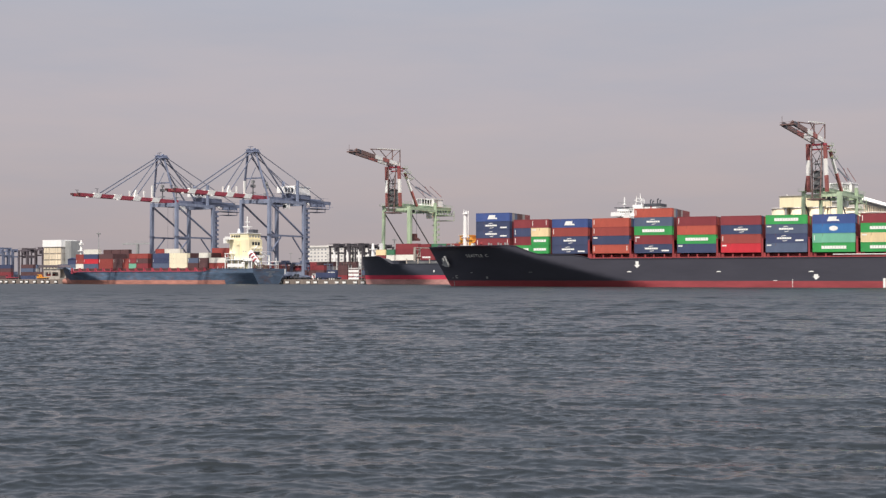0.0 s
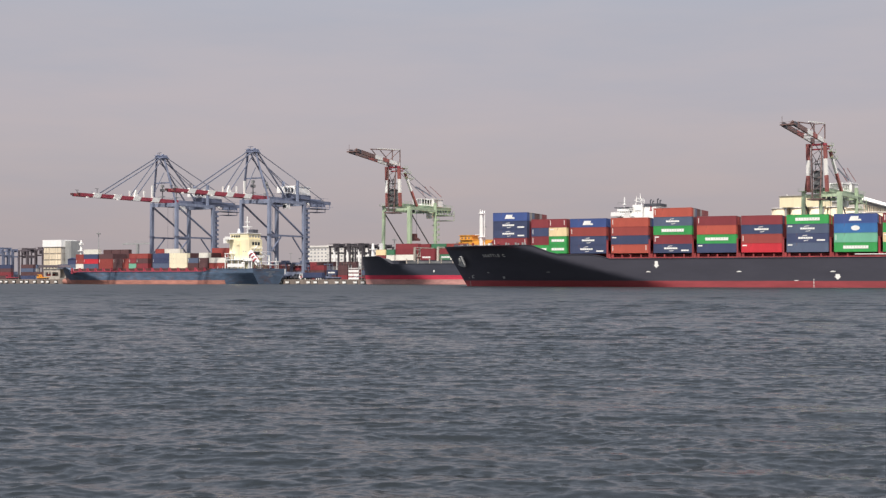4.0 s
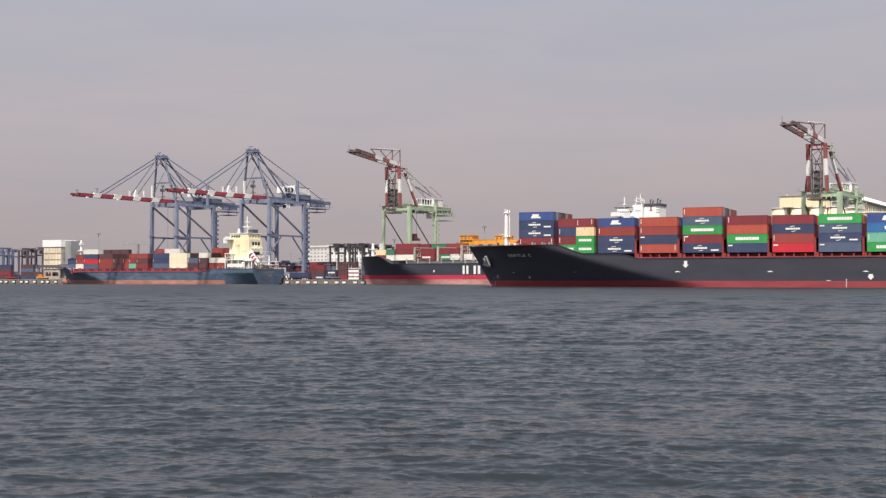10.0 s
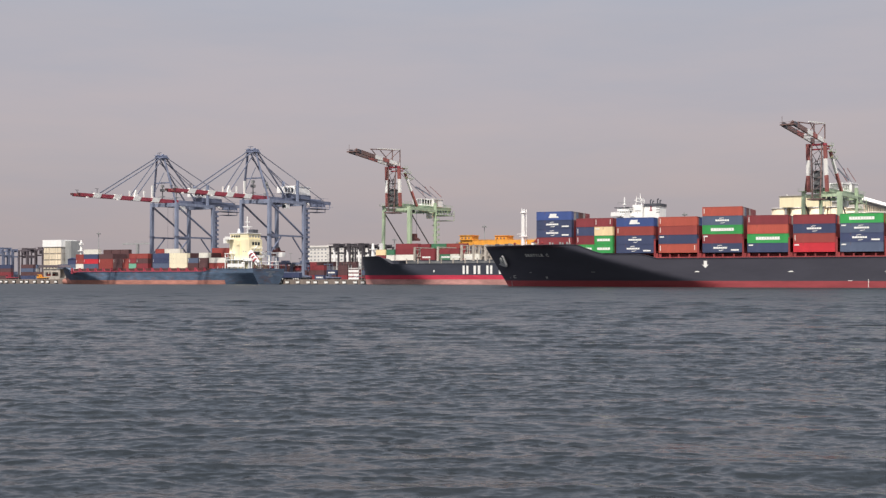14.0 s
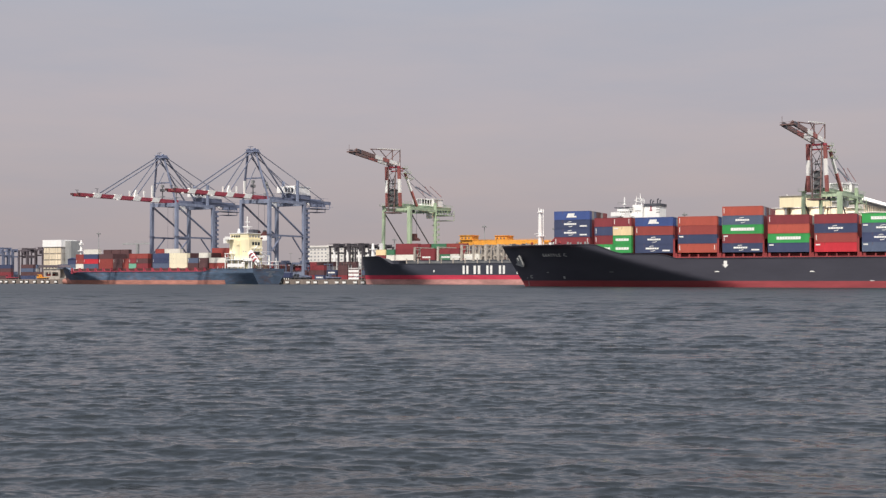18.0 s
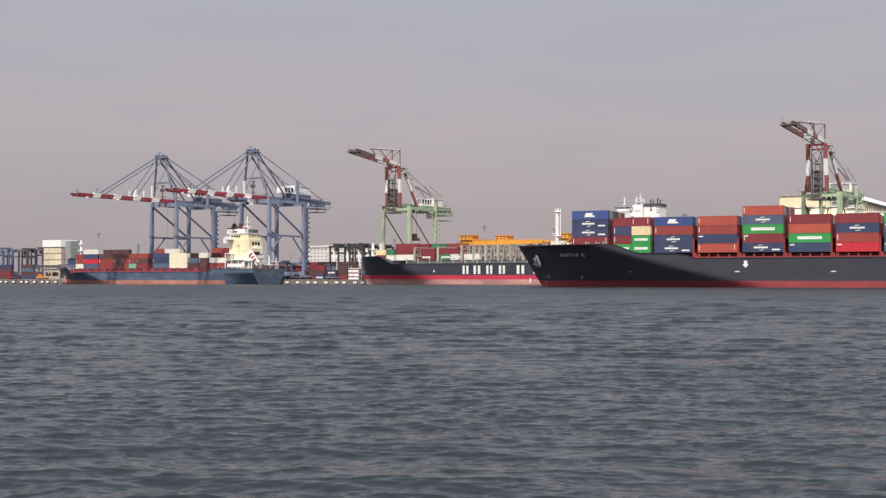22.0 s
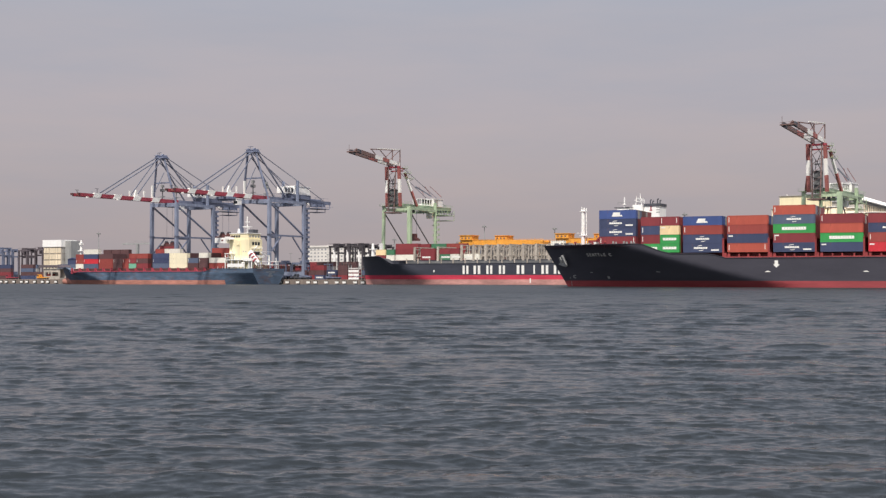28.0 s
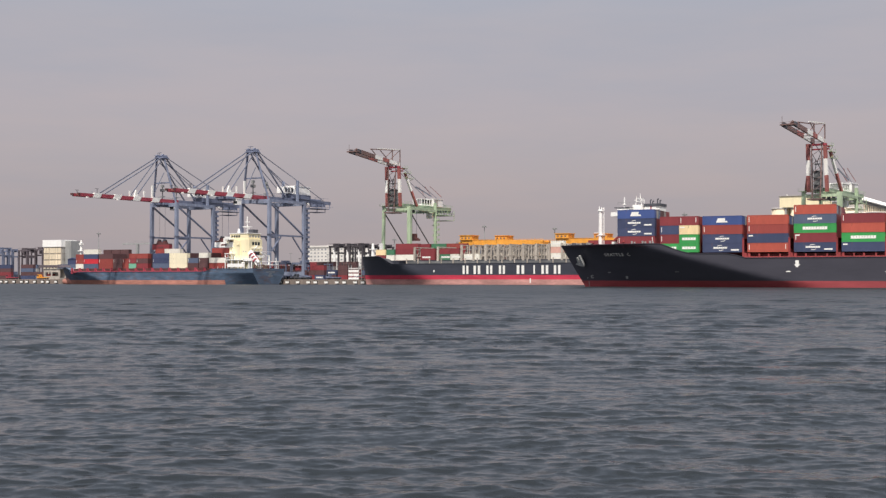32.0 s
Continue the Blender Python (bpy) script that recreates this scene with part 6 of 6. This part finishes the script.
def build_town():
    # panelled store beyond the feeder's bow: white upper storey over cream panels
    st = thing("warehouse", quay_pose(-692.6, 620, QUAY_Z), "cream panelled warehouse with a white upper storey", "building")
    part("wall", Shape().box(0, 0, 0, 18.2, 13.5, 23.4), M_FRAME, st)
    part("upper_storey", Shape().box(-0.6, -0.6, 23.4, 18.7, 13.9, 28.4), M_WHITE, st, "white upper storey")
    for k in range(5):
        for i in range(3):
            w = part("wall_panel", Shape().box(0.5 + i * 5.9, -0.35, 0.9 + k * 4.5, 5.7 + i * 5.9, 0.1, 4.6 + k * 4.5), M_BUILD_C, st)
            part("panel_rib", Shape().box(3.0 + i * 5.9, -0.5, 0.9 + k * 4.5, 3.2 + i * 5.9, -0.33, 4.6 + k * 4.5), M_FRAME, w)
    # end face in grey, not cream: its shade is put into the panel colour
    for k in range(5):
        part("side_panel", Shape().box(18.1, 0.6, 0.6 + k * 4.55, 18.4, 12.9, 4.6 + k * 4.55), M_BUILD_G, st, "side panel greyed to look shaded")
    part("roof_shed", Shape().box(18.7, 3.0, 0.0, 24.5, 13.0, 27.6), M_GREY, st)
    part("roof_shed", Shape().box(-4.2, 4.0, 0, -0.6, 10.0, 19.5), M_BROWN, st)
    solid("annex", Shape().box(0, 0, 0, 9, 8, 14.0).prism([(-0.4, 14.0), (9.4, 14.0), (4.5, 15.0)], -0.3, 8.3), M_BOX["navy"], quay_pose(-646.5, 600, QUAY_Z), "dark blue clad shed beside the warehouse", "building")
    # flats far inland
    for p, n, w, fl, by in ((-664, 900, 24, 9, 6), (-636, 895, 17, 9, 4), (-617, 905, 20, 9, 5), (-690, 930, 22, 7, 6), (-640, 960, 20, 8, 6), (-615, 940, 26, 6, 8), (-596, 905, 14, 6, 5), (-700, 980, 60, 5, 14)):
        flat_block("apartment_block", quay_pose(p, n, QUAY_Z), w, 14, fl, 3.15, by, M_BUILD_W if fl > 6 else M_BUILD_G, "pale apartment block with rows of windows, far inland", parapet=2.0, group="apartment blocks")
    # floodlight masts
    for p, n, z in ((-720, 700, 39.5), (-373, 700, 37.8), (-322.7, 700, 35.4), (-237.8, 700, 42.2), (-436, 690, 30)):
        mst = thing("floodlight_mast", quay_pose(p, n, QUAY_Z), "slim grey floodlight mast with a ring of lamps", "light mast", "floodlight masts")
        part("pole", Shape().tube((0, 0, 0), (0, 0, z - QUAY_Z), 0.45, 0.25, 8), M_GREY, mst)
        hd = part("lamp_ring", Shape().box(-1.1, -1.1, z - QUAY_Z - 1.2, 1.1, 1.1, z - QUAY_Z - 0.9), M_GREY, mst)
        for i in range(6):
            a = i * math.pi / 3
            part("floodlight", Shape().box(1.3 * math.cos(a) - 0.35, 1.3 * math.sin(a) - 0.25, z - QUAY_Z - 1.8, 1.3 * math.cos(a) + 0.35, 1.3 * math.sin(a) + 0.25, z - QUAY_Z - 0.9), M_GREY, hd)
    # tower crane far behind the feeder
    tc = thing("tower_crane", quay_pose(-678, 700, QUAY_Z), "thin grey tower crane far behind the yard", "crane")
    part("tower", Shape().box(-0.9, -0.9, 0, 0.9, 0.9, 27.5), M_GREY, tc)
    part("jib", Shape().box(-16, -0.6, 27.0, 14, 0.6, 28.0).beam((0, 0, 30), (12, 0, 28), 0.2).beam((0, 0, 30), (-14, 0, 28), 0.2), M_GREY, tc)
    # pale stepped access tower on the quay by the black ship's bow
    ac = thing("access_tower", quay_pose(-347.0, 506, QUAY_Z), "white steel access tower with three landings on the quay", "tower")
    for k in range(3):
        part("landing", Shape().box(0, 0, 1.9 + k * 1.9, 6.2, 2.6, 2.2 + k * 1.9), M_WHITE, ac)
        part("side_panel", Shape().box(0, -0.05, 0.3 + k * 1.9, 6.2, 0.06, 1.3 + k * 1.9), M_WHITE, ac)
    for x in (0, 6.0):
        for y in (0, 2.4):
            part("post", Shape().box(x, y, 0, x + 0.25, y + 0.25, 7.4), M_GREY, ac)


build_town()


def build_quay_shed():
    sh = thing("open_shed", quay_pose(-613.0, 545, QUAY_Z), "dark-roofed open shed with a beige cabin on the quay", "shed")
    part("roof", Shape().prism([(-0.5, 7.6), (19.5, 7.6), (18.0, 9.2), (1.0, 9.2)], -0.5, 9.0), M_BROWN, sh, "dark brown roof")
    for x in (0.2, 6.3, 12.4, 18.5):
        for y in (0, 8.0):
            part("post", Shape().box(x, y, 0, x + 0.4, y + 0.4, 7.6), M_BROWN, sh)
    cabin = part("cabin", Shape().box(11.0, -6.0, 0, 25.5, -5.7, 2.2).box(11.0, -6.0, 4.6, 25.5, -5.7, 6.6).box(11.0, -6.0, 2.2, 12.6, -5.7, 4.6).box(17.4, -6.0, 2.2, 18.6, -5.7, 4.6).box(24.0, -6.0, 2.2, 25.5, -5.7, 4.6).box(11.0, -5.7, 0, 25.5, -1.0, 1.0).box(11.0, -1.3, 1.0, 25.5, -1.0, 6.6), M_FRAME, sh, "beige open-fronted cabin")
    part("cabin_roof", Shape().box(10.6, -6.4, 6.6, 25.9, -0.8, 6.9), M_GREY, cabin)
    part("red_crate", Shape().box(13.0, -5.0, 1.0, 16.6, -2.0, 3.6), M_COAMING, cabin)


build_quay_shed()


def build_silos():
    grp = "grain silos"
    for r, n in enumerate((622, 634)):
        for i in range(9):
            p = -160.5 + i * 9.3 + r * 3.0
            h = 36.0 if i < 4 else 32.8
            s = thing("silo", quay_pose(p, n, QUAY_Z), "tall cream concrete storage silo", "silo", grp)
            part("shell", Shape().tube((0, 0, 0), (0, 0, h), 4.55, n=24), M_BUILD_C, s, smooth=True)
            part("rim", Shape().tube((0, 0, h), (0, 0, h + 0.5), 4.8, n=24), M_BUILD_W, s, smooth=True)
    g = thing("silo_gallery", quay_pose(-158.5, 617.5, QUAY_Z), "white gallery house on top of the silos", "building")
    part("wall", Shape().box(-1.5, 0, 36.6, 21.0, 15, 42.2), M_CREAM, g)
    part("roof", Shape().box(-1.9, -0.4, 42.2, 21.4, 15.4, 42.5), M_BUILD_G, g)
    part("stair_head", Shape().box(1.0, 4, 42.5, 1.5, 5, 43.4), M_BUILD_W, g)
    part("column", Shape().box(19.5, 0.5, 0, 20.3, 1.3, 38.0), M_GREY, g)
    part("column", Shape().box(1.0, 0.5, 0, 1.8, 1.3, 38.0), M_GREY, g)
    # long store that runs inland beyond the silos: ribbed pale side, row of dark vents under the eaves, vaulted white roof
    c = thing("storage_shed", quay_pose(-123.5, 640, QUAY_Z), "long pale ribbed storage shed with a vaulted white roof", "building")
    wall = part("wall", Shape().box(-24, 0, 0, 0, 150, 39.6), M_BUILD_G, c)
    for i in range(30):
        part("wall_rib", Shape().box(0.0, 1.0 + i * 5.0, 0, 0.5, 1.9 + i * 5.0, 38.6), M_BUILD_C, wall)
    for i in range(29):
        part("vent", Shape().box(0.0, 3.0 + i * 5.0, 37.0, 0.12, 5.0 + i * 5.0, 38.2), M_DARK, wall)
    part("eaves_beam", Shape().box(-24.4, -0.4, 39.6, 0.9, 150.4, 40.3), M_RAIL, c, "dark grey eaves beam")
    arc = [(-12 + 11.6 * math.cos(math.pi * i / 14), 40.3 + 4.6 * math.sin(math.pi * i / 14)) for i in range(15)]
    part("roof", Shape().prism(arc, 30.0, 150.0), M_WHITE, c, "white vaulted roof", smooth=True)


build_silos()


def build_vehicles():
    """Low service vehicles along the quay edge."""
    for p, n, tone, lab in ((-655, 520, M_WHITE, "white"), (-640, 512, M_ORANGE, "orange"), (-628, 516, M_WHITE, "white"), (-605, 512, M_BAND_RED, "red"), (-579, 513, M_ORANGE, "orange"), (-371, 520, M_CRANE_SHADE, "blue-grey"), (-356, 519, M_BAND_RED, "red"), (-392, 520, M_DARK, "dark")):
        v = thing("terminal_truck", quay_pose(p, n, QUAY_Z), f"{lab} terminal truck parked on the quay", "truck", "trucks on the quay")
        cab = part("cab", Shape().prism([(0, 0.9), (2.2, 0.9), (2.2, 3.1), (0.7, 3.1), (0.1, 2.1)], 0, 2.3), tone, v)
        part("windscreen", Shape().box(0.5, -0.03, 2.0, 1.9, 0.02, 2.8), M_GLASS, cab)
        part("chassis", Shape().box(0.3, 0.3, 0.6, 8.6, 2.0, 1.0), M_DARK, v)
        part("load_bed", Shape().box(2.5, 0, 1.0, 8.6, 2.3, 1.5), tone, v)
        for x in (1.1, 5.6, 7.4):
            for y in (0.1, 1.9):
                part("tyre", Shape().tube((x, y, 0.5), (x, y + 0.3, 0.5), 0.5, n=10), M_RUBBER, v)


build_vehicles()


def build_yard_clutter():
    """Low stacks, lamp posts and fenced gear between the quay and the yard."""
    rng = random.Random(5)
    for i in range(16):
        p, n = -428 + i * 5.6 + rng.uniform(-1, 1), rng.uniform(541, 556)
        g = thing("equipment_rack", quay_pose(p, n, QUAY_Z), "dark steel rack with lifting gear in the yard", "rack", "equipment racks")
        h = rng.uniform(4.5, 9.5)
        tone = rng.choice((M_BROWN, M_CRANE_SHADE, M_BOOM, M_DARK, M_GREY))
        for x in (0, 3.6):
            for y in (0, 2.2):
                part("post", Shape().box(x, y, 0, x + 0.3, y + 0.3, h), tone, g)
        for k in range(1, 4):
            part("shelf", Shape().box(-0.1, -0.1, h * k / 3.2, 4.0, 2.6, h * k / 3.2 + 0.2), tone, g)
        part("brace", Shape().beam((0.1, 0, 0.3), (3.7, 0, h - 0.3), 0.2), tone, g)
        part("crate", Shape().box(0.6, 0.3, h / 3.2 + 0.2, 3.0, 2.0, h / 3.2 + 1.6), rng.choice((M_COAMING, M_GREY, M_MARK, M_BROWN)), g)
    for p, n, h in ((-424, 560, 15), (-416, 558, 12), (-398, 560, 14), (-352, 556, 13), (-345, 552, 11)):
        g = thing("lamp_post", quay_pose(p, n, QUAY_Z), "slim grey lamp post in the yard", "lamp post", "yard lamp posts")
        part("pole", Shape().tube((0, 0, 0), (0, 0, h), 0.2, 0.12, 6), M_GREY, g)
        part("lamp_head", Shape().box(-0.9, -0.2, h - 0.1, 0.9, 0.2, h + 0.25), M_GREY, g)


build_yard_clutter()


def build_moving_truck():
    """Terminal tractor that hauls a navy container on its trailer along the quay."""
    v = thing("terminal_truck", quay_pose(-365.1, 510, QUAY_Z), "white terminal truck hauling a navy container along the quay", "truck", "trucks on the quay")
    cab = part("cab", Shape().prism([(-7.6, 0.9), (-5.4, 0.9), (-5.4, 3.2), (-6.9, 3.2), (-7.5, 2.2)], 0, 2.4), M_WHITE, v, "white cab with a red door")
    part("windscreen", Shape().box(-7.0, -0.03, 2.2, -5.7, 0.02, 2.9), M_GLASS, cab)
    part("door", Shape().box(-6.6, -0.04, 1.0, -5.6, 0.0, 2.1), M_BAND_RED, cab)
    part("chassis", Shape().box(-7.2, 0.3, 0.8, 7.4, 2.1, 1.2), M_DARK, v)
    part("container", Shape().box(-5.0, 0, 1.22, 7.2, 2.44, 3.8), M_BOX["navy"], v, "navy container")
    for x in (-6.4, -3.6, 3.6, 5.0, 6.4):
        for y in (0.0, 2.1):
            w = part("tyre", Shape().tube((x, y, 0.52), (x, y + 0.32, 0.52), 0.52, n=12), M_RUBBER, v)
            part("rim", Shape().tube((x, y - 0.03, 0.52), (x, y + 0.35, 0.52), 0.36, n=10), M_MARK, w, "white wheel rim")
    return v


MOVING_TRUCK = build_moving_truck()


# ---- what moves ----
TRUCK_ROWS = ((0, -365.1), (3, -371.5), (7, -377.6), (14, -387.8), (20, -397.0), (26, -406.0), (32, -413.0))


def motions():
    """The large ship and its cargo slide sternwards along the lane; the cranes lift; the water drifts towards the camera."""
    lane = pose(0, 0, 0, 0, 0, -24)
    back = lane.inverted()
    for ob in MOVERS:
        first = back @ ob.matrix_basis
        walk(ob, [(t, lane @ pose(1.562 * t - 0.00048 * t * t, 0, 0) @ first) for t in (0, 8, 16, 24, 32)])
    # crane trolleys and spreaders, each in its crane's space: (time, how far inland, height)
    for (trolley, spreader, middle, top), rows in HOISTS:
        walk(trolley, [(t, pose(0, y, top)) for t, y, z in rows])
        walk(spreader, [(t, pose(0, y, z)) for t, y, z in rows])
        walk(middle, [(t, pose(0, y, (z + 2.5 + top - 1.2) / 2)) for t, y, z in rows])
    # the truck drives off behind the feeder's stern
    walk(MOVING_TRUCK, [(t, quay_pose(p, 510, QUAY_Z)) for t, p in TRUCK_ROWS])
    walk(water, [(t, pose(0.12 * t, -WATER_DRIFT * t, 0.25)) for t in (0, 16, 32)])


motions()
